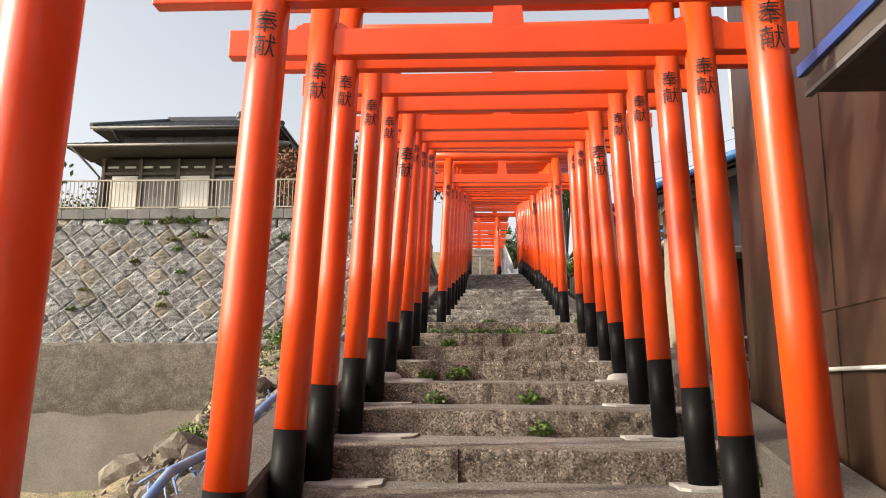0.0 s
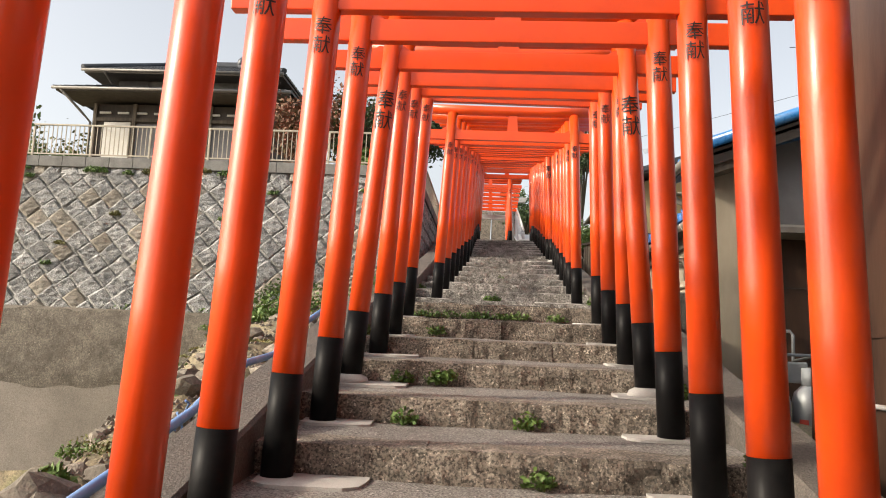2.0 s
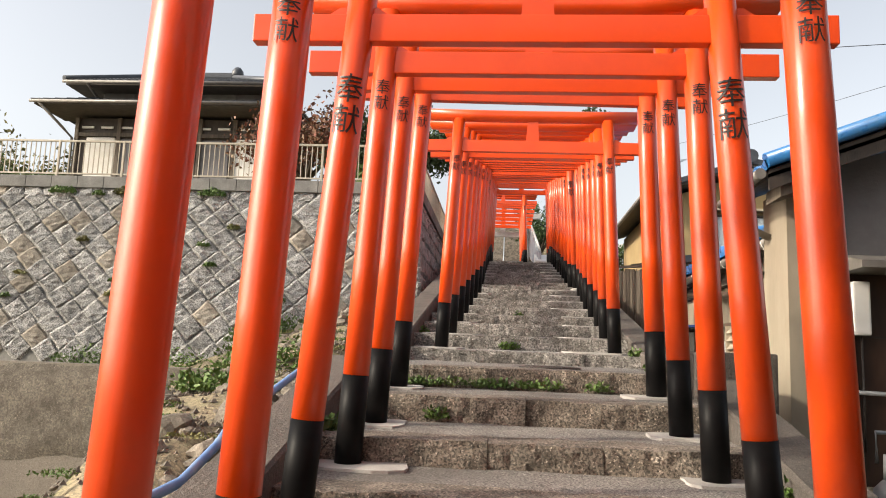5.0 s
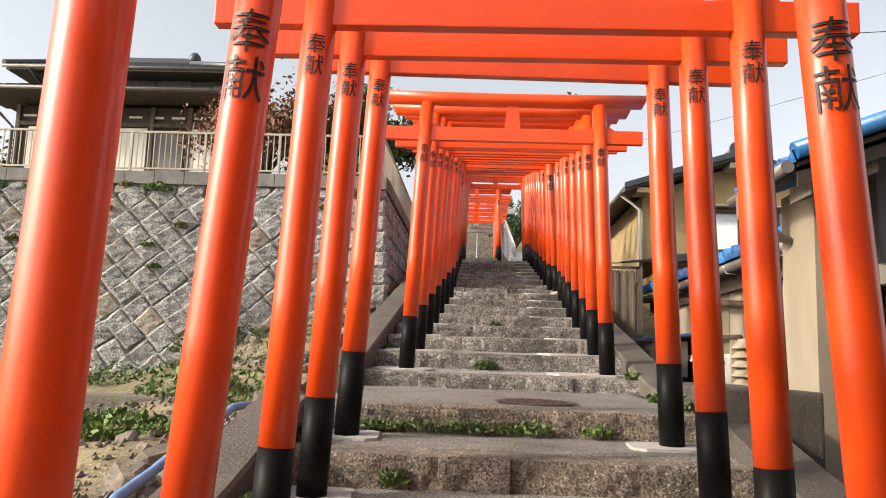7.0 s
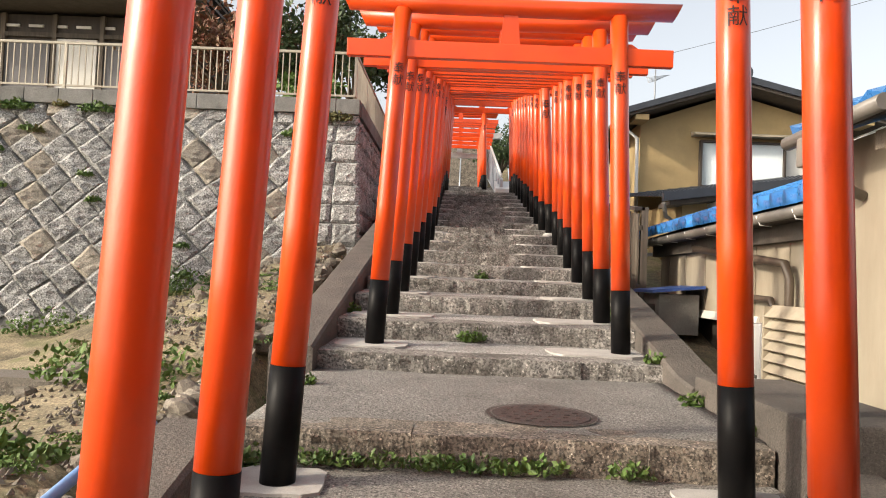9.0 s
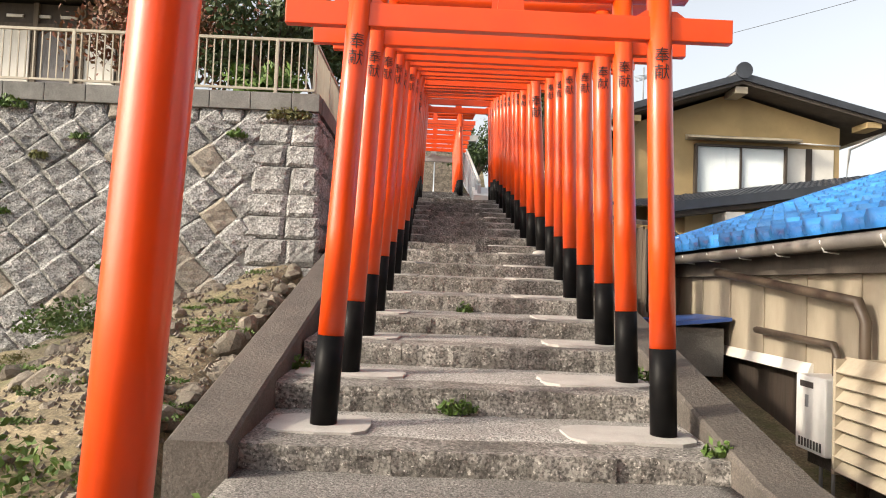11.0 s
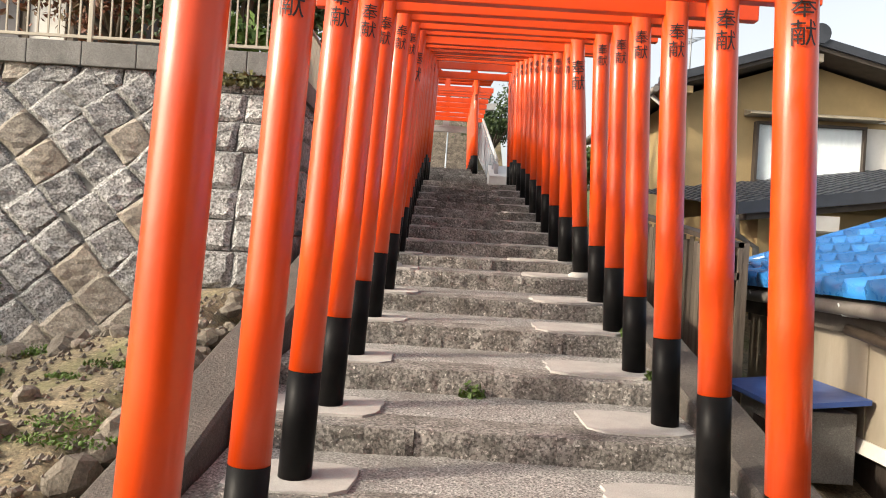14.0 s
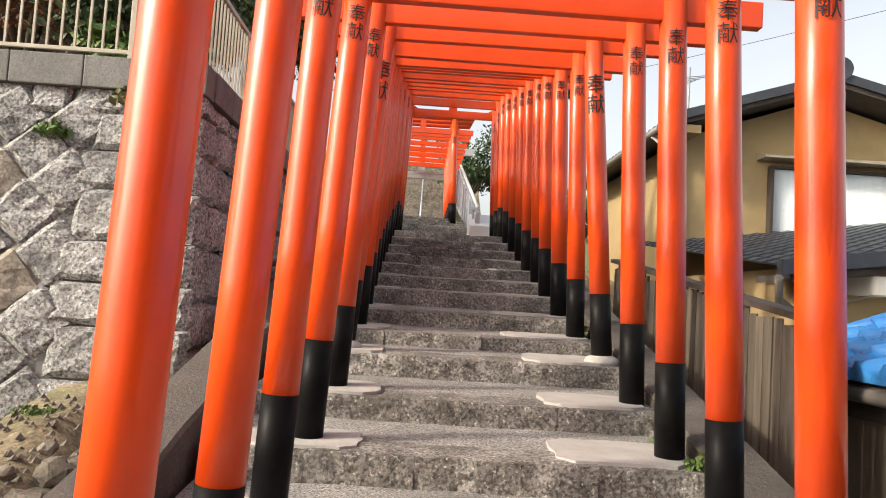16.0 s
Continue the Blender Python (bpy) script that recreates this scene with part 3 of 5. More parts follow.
# levelling stones under the cap, and quoins at the corner
x = -13.0
while x < CORNER_X - 0.75:
    w = rng.uniform(0.26, 0.5)
    share("stone", rng.choice(STONES), None, wall_front, m=Matrix.Translation((x + w / 2, face_y(HEAD_Z - 0.1) + 0.025, HEAD_Z - 0.10)) @ pose(0, 0, 0, tilt) @ Matrix.Diagonal((w, 0.3, 0.25, 1)))
    x += w
z = 3.3
while z < HEAD_Z - 0.05:
    h = min(rng.uniform(0.3, 0.42), HEAD_Z - z)
    w = rng.uniform(0.34, 0.46)
    o = 0.09 * (HEAD_Z - z - h / 2)
    for x0, x1 in ((CORNER_X - w + o, CORNER_X + 0.02 + o), (CORNER_X - w - rng.uniform(0.36, 0.46), CORNER_X - w + o)):
        share("stone", rng.choice(STONES[:9]), None, wall_front, m=Matrix.Translation(((x0 + x1) / 2, face_y(z + h / 2) + 0.02, z + h / 2)) @ pose(0, 0, 0, tilt) @ Matrix.Diagonal(((x1 - x0) * 1.02, 0.3, h * 1.07, 1)))
    z += h
z = 3.4
while z < HEAD_Z - 0.05:
    h = min(rng.uniform(0.34, 0.46), HEAD_Z - z)
    y = face_y(z + h / 2) + 0.04
    while y < 30:
        w = rng.uniform(0.34, 0.62)
        if z + h > line_z(y) - 0.2:
            share("stone", rng.choice(STONES[:9]), None, wall_side, m=Matrix.Translation((CORNER_X - 0.02 + 0.09 * (HEAD_Z - z), y + w / 2, z + h / 2)) @ pose(0, 0, 0, 0, rng.uniform(-6, 6), 90) @ pose(0, 0, 0, -6) @ Matrix.Diagonal((w * 1.03, 0.3, h * 1.05, 1)))
        y += w
    z += h
# a solid core behind the corner
bm = bmesh.new()
core = []
for z in (2.4, HEAD_Z - 0.01):
    o = CORNER_X - 0.085 + 0.09 * (HEAD_Z - z)
    core.append([bm.verts.new(p) for p in ((CORNER_X - 0.6, face_y(z) + 0.085, z), (o, face_y(z) + 0.085, z), (o, 20.6, z), (CORNER_X - 0.6, 20.6, z))])
bm.faces.new(core[0])
bm.faces.new(core[1][::-1])
for k in range(4):
    bm.faces.new((core[0][k], core[1][k], core[1][(k + 1) % 4], core[0][(k + 1) % 4]))
bmesh.ops.recalc_face_normals(bm, faces=bm.faces)
tagged(part("wall_core", bm, JOINT), "core of the retaining wall corner", "retaining wall", kind="structure")

# cap blocks
x = -16.0
cap = thing("wall_cap", pose(0, 0, 0), "grey concrete block cap on the retaining wall", "wall cap", kind="structure")
while x < CORNER_X - 0.1:
    w = min(0.6, CORNER_X + 0.05 - x)
    part("cap_block", box(x + 0.004, x + w - 0.004, HEAD_Y - 0.06, HEAD_Y + 0.2, HEAD_Z, HEAD_Z + 0.26, 0.01), CAP, cap)
    x += w
y = HEAD_Y + 0.2
while y < 33:
    part("cap_block", box(CORNER_X - 0.2, CORNER_X + 0.06, y + 0.004, y + 0.596, HEAD_Z, HEAD_Z + 0.26, 0.01), CAP, cap)
    y += 0.6

# steel fence on the cap
def fence(origin, turn, length, label):
    f = thing("fence", pose(*origin, 0, 0, turn), label, "fence", "wall fence")
    part("rail", box(0, length, -0.022, 0.022, 0.80, 0.845, 0.006), FENCE_METAL, f)
    part("rail", box(0, length, -0.016, 0.016, 0.06, 0.095, 0.005), FENCE_METAL, f)
    bar, post = None, None
    for k in range(int(length / 0.115)):
        m = Matrix.Translation((0.06 + 0.115 * k, 0, 0))
        if bar is None:
            bar = part("bar", box(-0.009, 0.009, -0.009, 0.009, 0.09, 0.805), FENCE_METAL, f, m=m).data
        else:
            share("bar", bar, None, f, m=m)
    for k in range(int(length / 1.5) + 1):
        m = Matrix.Translation((min(length - 0.03, 0.03 + 1.5 * k), 0, 0))
        if post is None:
            post = part("post", box(-0.024, 0.024, -0.024, 0.024, -0.02, 0.83, 0.004), FENCE_METAL, f, m=m).data
        else:
            share("post", post, None, f, m=m)
    return f


fence((-16.0, HEAD_Y + 0.07, HEAD_Z + 0.26), 0, 16.0 + CORNER_X - 0.05, "beige painted steel bar fence on the retaining wall")
fence((CORNER_X - 0.07, HEAD_Y + 0.1, HEAD_Z + 0.26), 90, 10.0, "beige painted steel bar fence above the stairs")

# low concrete wall of the sunken lot
wall_low = part("wall_low", box(-24, -2.35, 13.1, 13.55, -1.0, 2.62), CONCRETE)
tagged(wall_low, "stained concrete retaining wall with an exposed gravel band", "concrete wall", kind="structure")
bm = bmesh.new()
cols = []
for i in range(120):
    x = -22 + i * 19.6 / 119
    lo = 1.45 + 0.18 * noise.noise(Vector((x * 0.7, 0, 0)))
    cols.append([bm.verts.new((x, 13.07 - 0.05 * abs(noise.noise(Vector((x * 5, k * 1.3, 0)))) + (0.04 if k in (0, 7) else 0), lo + (2.60 - lo) * k / 7)) for k in range(8)])
for a, b in zip(cols, cols[1:]):
    for k in range(7):
        bm.faces.new((a[k], b[k], b[k + 1], a[k + 1]))
part("gravel_band", bm, AGGREGATE, wall_low, "rough exposed gravel in the concrete", smooth=True)
tagged(part("lot_floor", box(-24, -3.2, -9, 13.1, -1.0, -0.35), CONCRETE), "pale bare concrete floor of the sunken lot", "floor", kind="structure")
tagged(part("kerb", prism([(-2.05, 0.7), (-1.72, 0.7), (-1.72, 1.13), (-2.05, 1.10)], "y", 4.0, 5.0), CURB, m=Matrix.Identity(4)), "broken edge of a concrete kerb", "kerb", kind="structure")

# rubble along the kerb
LUMPS = []
for k in range(7):
    me = bpy.data.meshes.new("field_stone")
    b_ = lump(k + 1)
    b_.to_mesh(me)
    b_.free()
    me.materials.append(RUBBLE)
    LUMPS.append(me)
rng = random.Random(41)
for k in range(300):
    y = rng.uniform(3.0, 18.6)
    d = rng.uniform(0.3, 2.2) if y < 13 else rng.uniform(0.4, 2.6)
    x = -1.42 - d
    s = rng.uniform(0.04, 0.15) if rng.random() < 0.8 else rng.uniform(0.16, 0.34)
    z = ground_z(x, y)
    if z < 0:
        continue
    ob = share("rubble_stone", rng.choice(LUMPS), None, m=pose(x, y, z + 0.05 * s, rng.uniform(-30, 30), rng.uniform(-30, 30), rng.uniform(0, 360)) @ Matrix.Scale(s, 4))
    tagged(ob, "broken brown field stone on the dry bank", "stone", "rubble stones")
# facing stones where the bank drops to the kerb
for k in range(120):
    y = 4.5 + 14.2 * k / 119
    ob = share("rubble_stone", rng.choice(LUMPS), None, m=pose(-1.80 + rng.uniform(-0.1, 0.05), y, ground_z(-1.95, y) - rng.uniform(0.02, 0.2), rng.uniform(-40, 40), rng.uniform(-40, 40), rng.uniform(0, 360)) @ Matrix.Scale(rng.uniform(0.12, 0.30), 4))
    tagged(ob, "rough brown stone edging the bank beside the stairs", "stone", "bank edge stones")
# small gravel as one heap
bm = bmesh.new()
for k in range(5200):
    y = rng.uniform(3.0, 19.0)
    x = -1.45 - rng.uniform(0, 2.4)
    z = ground_z(x, y)
    if z < 0:
        continue
    s = rng.uniform(0.012, 0.04)
    vs = [bm.verts.new((x + s * dx * rng.uniform(0.6, 1.2), y + s * dy * rng.uniform(0.6, 1.2), z + s * dz)) for dx, dy, dz in ((1, 0, 0), (0, 1, 0.2), (-1, 0, 0), (0, -1, 0.2), (0.1, 0.1, 1.0))]
    for i in range(4):
        bm.faces.new((vs[i], vs[(i + 1) % 4], vs[4]))
tagged(part("gravel", bm, RUBBLE), "loose gravel and broken stone on the bank", "gravel", kind="stuff")

# blue pipe along the kerb
pts = [(-1.60 - 0.05 * math.sin(k * 1.3), 3.9 + 0.5 * k, line_z(3.9 + 0.5 * k) + 0.06 + 0.03 * math.sin(k * 2.1)) for k in range(15)]
pipe = thing("water_pipe", pose(0, 0, 0), "weathered blue vinyl pipe lying along the kerb", "pipe")
part("pipe", tube(pts, 0.028, 12), BLUE_PIPE, pipe)
part("joint", tube([pts[0], (pts[0][0] - 0.02, pts[0][1] - 0.12, pts[0][2] - 0.05), (pts[0][0] - 0.03, pts[0][1] - 0.16, pts[0][2] - 0.3)], 0.036, 12), GREY_METAL, pipe, "grey pipe elbow")
net = thing("frayed_cord", pose(0, 0, 0), "tangle of frayed blue cord hanging by the pipe", "cord")
for k in range(40):
    p = Vector(pts[k % 9]) + Vector((rng.uniform(-0.1, 0.05), rng.uniform(-0.3, 0.3), rng.uniform(-0.12, 0.0)))
    q = p + Vector((rng.uniform(-0.1, 0.1), rng.uniform(-0.25, 0.25), rng.uniform(-0.3, -0.05)))
    part("strand", tube([p, (p + q) / 2 + Vector((0.03, 0, 0.03)), q], 0.008, 5), BLUE_PIPE, net)

# manhole in the landing
mh = thing("manhole_cover", pose(0.52, 11.36, tread_z(11.36) + 0.012, 1.2), "dark round cast iron manhole cover in the landing", "manhole cover")
part("cover", tube([(0, 0, -0.02), (0, 0, 0.0), (0, 0, 0.003)], [0.29, 0.29, 0.283], 40), IRON, mh)
bm = bmesh.new()
for k in range(40):
    for r0, r1 in ((0.298, 0.325),):
        a, b = 2 * math.pi * k / 40, 2 * math.pi * (k + 1) / 40
        bm.faces.new([bm.verts.new((r * math.cos(t), r * math.sin(t), 0.002)) for r, t in ((r0, a), (r1, a), (r1, b), (r0, b))])
part("rim", bm, IRON, mh)
bm = bmesh.new()
for ring in (0.08, 0.15, 0.22):
    for k in range(int(ring * 90)):
        a = 2 * math.pi * k / int(ring * 90)
        box(ring * math.cos(a) - 0.016, ring * math.cos(a) + 0.016, ring * math.sin(a) - 0.01, ring * math.sin(a) + 0.01, 0.002, 0.007, 0, bm)
part("relief", bm, IRON, mh, "raised cast pattern")


# ---- roofs ----
def tile_sheet(width, length, tile_w, tile_l, wave=0.03, lap=0.02):
    """A tiled slope: x along the eave, y up the slope, as one mesh of waved, lapped rows."""
    nx, ny = max(2, int(width / tile_w)), max(2, int(length / tile_l))
    verts, faces = [], []
    for j in range(ny):
        for e in (0, 1):
            for i in range(nx * 4 + 1):
                x = width * i / (nx * 4)
                z = wave * (0.5 + 0.5 * math.cos(2 * math.pi * i / 4)) + (lap if e == 0 else 0.0)
                verts.append((x, length * (j + e) / ny, z))
        if j == 0:
            for i in range(nx * 4 + 1):
                verts.append((width * i / (nx * 4), 0, -0.03))
    w = nx * 4 + 1
    start = lambda j: j * 2 * w + (w if j else 0)
    for j in range(ny):
        s = start(j)
        for i in range(w - 1):
            faces.append((s + i, s + i + 1, s + w + i + 1, s + w + i))
            if j == 0:
                faces.append((s + 2 * w + i, s + 2 * w + i + 1, s + i + 1, s + i))
            else:
                pr = start(j - 1) + w
                faces.append((pr + i, pr + i + 1, s + i + 1, s + i))
    me = bpy.data.meshes.new("tiles")
    me.from_pydata(verts, [], faces)
    return me


def frame_on(a, b, c):
    """The pose of a slope: a and b along the eave, c up the slope."""
    a, b, c = Vector(a), Vector(b), Vector(c)
    x = (b - a).normalized()
    y = (c - a - (c - a).dot(x) * x).normalized()
    m = Matrix((x, y, x.cross(y))).transposed().to_4x4()
    m.translation = a
    return m, (b - a).length, (c - a - (c - a).dot(x) * x).length


def slope(parent, a, b, c, mat, tw=0.27, tl=0.25, wave=0.03, trim=(0.0, 0.0), label=""):
    """A tiled slope; trim cuts the upper corners in, as a hip does."""
    m, w, l = frame_on(a, b, c)
    me = tile_sheet(w, l, tw, tl, wave)
    for v in me.vertices:
        t = v.co.y / l
        lo, hi = trim[0] * t, w - trim[1] * t
        v.co.x = min(max(v.co.x, lo), hi)
    ob = share("tiled_slope", me, mat, parent, label, m=m)
    return ob


def window(parent, x0, x1, y, z0, z1, frame_mat, panes=2, curtain=True):
    """A window facing -y, with its frame, panes and a curtain behind."""
    w = part("window", box(x0, x1, y + 0.05, y + 0.12, z0, z1), CURTAIN if curtain else DARK_WOOD, parent, "white curtained window")
    t = 0.055
    for a, b, c, d in ((x0 - t, x1 + t, z1, z1 + t), (x0 - t, x1 + t, z0 - t, z0), (x0 - t, x0, z0, z1), (x1, x1 + t, z0, z1)):
        part("window_frame", box(a, b, y - 0.05, y + 0.13, c, d, 0.004), frame_mat, w)
    for k in range(panes):
        a, b = x0 + (x1 - x0) * k / panes, x0 + (x1 - x0) * (k + 1) / panes
        if k:
            part("mullion", box(a - 0.022, a + 0.022, y - 0.02, y + 0.045, z0, z1), frame_mat, w)
        ob = part("pane", box(a + 0.022, b - 0.022, y + 0.012, y + 0.018, z0, z1), PANE, w)
        ob.visible_shadow = False
    return w


# ---- the dark old house above the wall ----
H = thing("house", pose(0, 0, 6.55), "old two-storey house with dark wood and grey tiled hip roofs", "house")
H_X0, H_X1, H_Y0, H_Y1 = -14.0, -7.7, 27.4, 33.0
part("wall", box(H_X0, H_X1, H_Y0, H_Y1, -0.6, 3.7), DARK_WOOD, H, "dark timber ground floor wall")
part("wall", box(H_X0 + 0.4, H_X1 - 0.5, H_Y0 + 0.7, H_Y1, 3.7, 4.9), GREY_WALL, H, "grey plaster upper wall")
for a, b in ((-13.6, -12.65), (-11.1, -9.95), (-7.9 - 0.75, -7.9)):
    part("shutter", box(a, b, H_Y0 - 0.06, H_Y0 + 0.02, 1.1, 3.05, 0.01), PLASTER, H, "white paper screen")
part("shutter", box(-12.5, -11.25, H_Y0 - 0.04, H_Y0 + 0.02, 1.1, 3.0, 0.01), GREY_WALL, H, "grey sliding screen")
part("shutter", box(-9.8, -8.85, H_Y0 - 0.04, H_Y0 + 0.02, 1.1, 3.0, 0.01), GREY_WALL, H, "grey sliding screen")
for x in (H_X0, -12.58, -11.18, -9.88, -8.74, H_X1 - 0.12):
    part("post", box(x, x + 0.12, H_Y0 - 0.1, H_Y0 + 0.02, 0.0, 3.7), OLD_WOOD, H)
part("beam", box(H_X0, H_X1, H_Y0 - 0.09, H_Y0 + 0.01, 3.08, 3.2), OLD_WOOD, H)
for k in range(10):
    part("beam_end", box(H_X0 + 0.2 + 0.65 * k, H_X0 + 0.6 + 0.65 * k, H_Y0 - 0.05, H_Y0 + 0.01, 3.35, 3.42), PLASTER, H, "pale plaster strip")
for k in range(5):
    x = H_X0 + 0.5 + k * 1.15
    part("upper_panel", box(x, x + 1.02, H_Y0 + 0.66, H_Y0 + 0.72, 4.35, 4.8), CAP if k % 2 else GREY_WALL, H, "grey plaster panel")
# lower roof skirt
e0, e1, ez, uz = H_Y0 - 1.1, H_Y0 + 0.75, 3.95, 4.45
part("eave_soffit", box(H_X0 - 0.85, H_X1 + 0.85, e0 + 0.02, H_Y0 + 0.7, ez - 0.14, ez - 0.06), SOFFIT, H)
slope(H, (H_X0 - 0.95, e0, ez), (H_X1 + 0.95, e0, ez), (H_X0 - 0.95, e1, uz), ROOF_TILE, trim=(1.3, 1.3))
slope(H, (H_X1 + 0.95, e0, ez), (H_X1 + 0.95, H_Y1, ez), (H_X1 - 0.6, e0, uz), ROOF_TILE, trim=(1.3, 0))
slope(H, (H_X0 - 0.95, H_Y1, ez), (H_X0 - 0.95, e0, ez), (H_X0 + 0.6, H_Y1, uz), ROOF_TILE, trim=(0, 1.3))
# upper hip roof
a0, a1, b0, b1, z0, z1 = H_X0 - 0.5, H_X1 + 0.4, H_Y0 - 0.2, H_Y1 + 0.8, 4.92, 6.25
part("eave_soffit", box(a0 + 0.05, a1 - 0.05, b0 + 0.05, b1, z0 - 0.13, z0 - 0.05), SOFFIT, H)
d = (b1 - b0) / 2
slope(H, (a0, b0, z0), (a1, b0, z0), (a0, b0 + d, z1), ROOF_TILE, trim=(1.6, d * 0.85))
slope(H, (a1, b0, z0), (a1, b1, z0), (a1 - d * 0.85, b0, z1), ROOF_TILE, trim=(d, d))
slope(H, (a1, b1, z0), (a0, b1, z0), (a1, b1 - d, z1), ROOF_TILE, trim=(d * 0.85, 1.6))
part("ridge", box(a0 + 1.5, a1 - d * 0.8, b0 + d - 0.14, b0 + d + 0.14, z1 - 0.02, z1 + 0.2, 0.05), ROOF_TILE, H)
part("ridge_end", tube([(a1 - d * 0.8, b0 + d, z1 + 0.0), (a1 - d * 0.8, b0 + d, z1 + 0.3), (a1 - d * 0.8, b0 + d, z1 + 0.42)], [0.24, 0.2, 0.1], 12), ROOF_TILE, H, "rounded ridge-end tile")
for (p, q) in (((a1, b0, z0), (a1 - d * 0.85, b0 + d, z1)), ((a0, b0, z0), (a0 + 1.6, b0 + d, z1))):
    part("hip_ridge", tube([Vector(p) + Vector((0, 0, 0.06)), Vector(q) + Vector((0, 0, 0.06))], 0.1, 8), ROOF_TILE, H)
part("gutter", tube([(a0, b0 - 0.06, z0 - 0.06), (a1, b0 - 0.06, z0 - 0.06)], 0.05, 10), GUTTER, H)
part("gutter", tube([(H_X0 - 0.95, e0 - 0.06, ez - 0.06), (H_X1 + 0.95, e0 - 0.06, ez - 0.06)], 0.05, 10), GUTTER, H)
part("downpipe", tube([(H_X0 + 0.3, b0 - 0.04, z0 - 0.08), (H_X0 + 0.3, e1 - 0.2, uz + 0.1)], 0.045, 10), GUTTER, H)
part("downpipe", tube([(H_X0 - 0.7, e0 - 0.05, ez - 0.06), (H_X0 - 0.2, e0 + 0.6, ez - 0.7), (H_X0 - 0.06, H_Y0 - 0.12, ez - 0.95), (H_X0 - 0.06, H_Y0 - 0.12, 0.2)], 0.045, 10), GUTTER, H)

# ---- brown sheet-clad building beside the lower flight ----
B = thing("house", pose(0, 0, 0), "tall building clad in brown painted metal sheet", "house")
BX = 2.45
part("wall", box(BX, 7.0, -2.0, 7.5, 0.35, 7.4), BROWN_SHEET, B, "brown painted sheet wall")
for k in range(9):
    part("seam", box(BX - 0.012, BX, -1.8 + 0.93 * k, -1.785 + 0.93 * k, 0.5, 7.4), BROWN_SHEET, B)
part("seam", box(BX - 0.012, BX, -2.0, 6.6, 2.42, 2.44), BROWN_SHEET, B)
part("plinth", box(BX - 0.05, 7.0, -2.0, 7.52, -0.3, 0.9), GREY_WALL, B, "grey concrete plinth")
part("eave", prism([(BX - 0.5, 3.62), (BX - 0.5, 3.76), (BX + 0.3, 4.2), (BX + 0.3, 3.62)], "y", -2.0, 4.7), SOFFIT, B, "dark projecting eave with blue edge")
part("eave_edge", box(BX - 0.53, BX - 0.502, -2.0, 4.72, 3.72, 3.79), BLUE_PAINT, B)
part("eave_board", box(BX - 0.5, BX - 0.46, -2.0, 4.7, 3.59, 3.618), GREY_WALL, B, "pale eave board")
part("downpipe", tube([(BX - 0.05, 3.9, 3.62), (BX - 0.06, 3.9, 2.4), (BX - 0.06, 3.9, 0.6)], 0.04, 12), GREY_METAL, B, "grey downpipe")
part("conduit", tube([(BX - 0.03, 3.0, 1.98), (BX - 0.03, 6.55, 2.02)], 0.016, 8), WHITE_METAL, B, "white service pipe")
part("conduit", tube([(BX - 0.03, 6.2, 5.4), (BX - 0.03, 6.2, 1.2)], 0.012, 8), WHITE_METAL, B, "white service pipe")
part("meter_box", box(BX - 0.1, BX, 5.95, 6.1, 2.95, 3.12, 0.01), LOUVER, B, "cream switch box")
part("downpipe", tube([(BX + 0.05, 7.57, 7.4), (BX + 0.05, 7.57, 4.4)], 0.05, 10), WHITE_METAL, B, "white downpipe")

# ---- gabled front of the low house ----
A = thing("house", pose(0, 0, 0), "gabled house front with grey plaster and brown boards", "house")
part("wall", box(2.95, 3.42, 12.0, 12.72, 1.0, 4.75), CREAM, A, "cream plaster corner")
part("wall", prism([(3.42, 4.03), (7.5, 4.03), (7.5, 6.2), (3.42, 4.98)], "y", 12.0, 12.72), GREY_WALL, A, "grey plaster gable")
part("wall", box(3.42, 7.5, 12.06, 12.72, 0.9, 4.03), BROWN_SHEET, A, "dark brown boarded wall")
part("corner_post", box(3.38, 3.47, 11.95, 12.05, 0.9, 4.85), DARK_WOOD, A)
part("canopy", prism([(11.45, 3.86), (11.45, 3.93), (12.02, 4.06), (12.02, 3.86)], "x", 3.44, 5.2), GUTTER, A, "small metal canopy")
part("roof_deck", prism([(2.62, 4.72), (2.62, 4.80), (7.4, 6.62), (7.4, 6.50)], "y", 11.5, 12.9), SOFFIT, A, "dark roof boards")
slope(A, (2.58, 12.9, 4.82), (2.58, 11.45, 4.82), (7.4, 12.9, 6.66), BLUE_TILE, 0.28, 0.26, 0.05, label="blue glazed tile roof")
part("verge", tube([(2.58, 11.46, 4.88), (7.4, 11.46, 6.72)], 0.075, 10), BLUE_TILE, A, "blue verge tile")
part("bargeboard", prism([(2.62, 4.60), (2.62, 4.76), (7.4, 6.56), (7.4, 6.40)], "y", 11.5, 11.53), DARK_WOOD, A)
part("rafter", prism([(2.75, 4.55), (2.75, 4.68), (3.3, 4.88), (3.3, 4.75)], "y", 11.56, 12.0), OLD_WOOD, A)
part("gutter", tube([(2.54, 11.5, 4.76), (2.54, 12.9, 4.74)], 0.055, 10), GUTTER, A)
part("rain_hopper", box(2.47, 2.62, 12.4, 12.58, 4.5, 4.72, 0.02), GUTTER, A)
part("downpipe", tube([(2.54, 12.5, 4.55), (2.66, 12.5, 4.42), (2.94, 12.5, 4.3)], 0.04, 10), GUTTER, A)
part("wall_lamp", box(3.55, 3.72, 11.92, 12.06, 3.24, 3.78, 0.02), WHITE_METAL, A, "white lamp box")
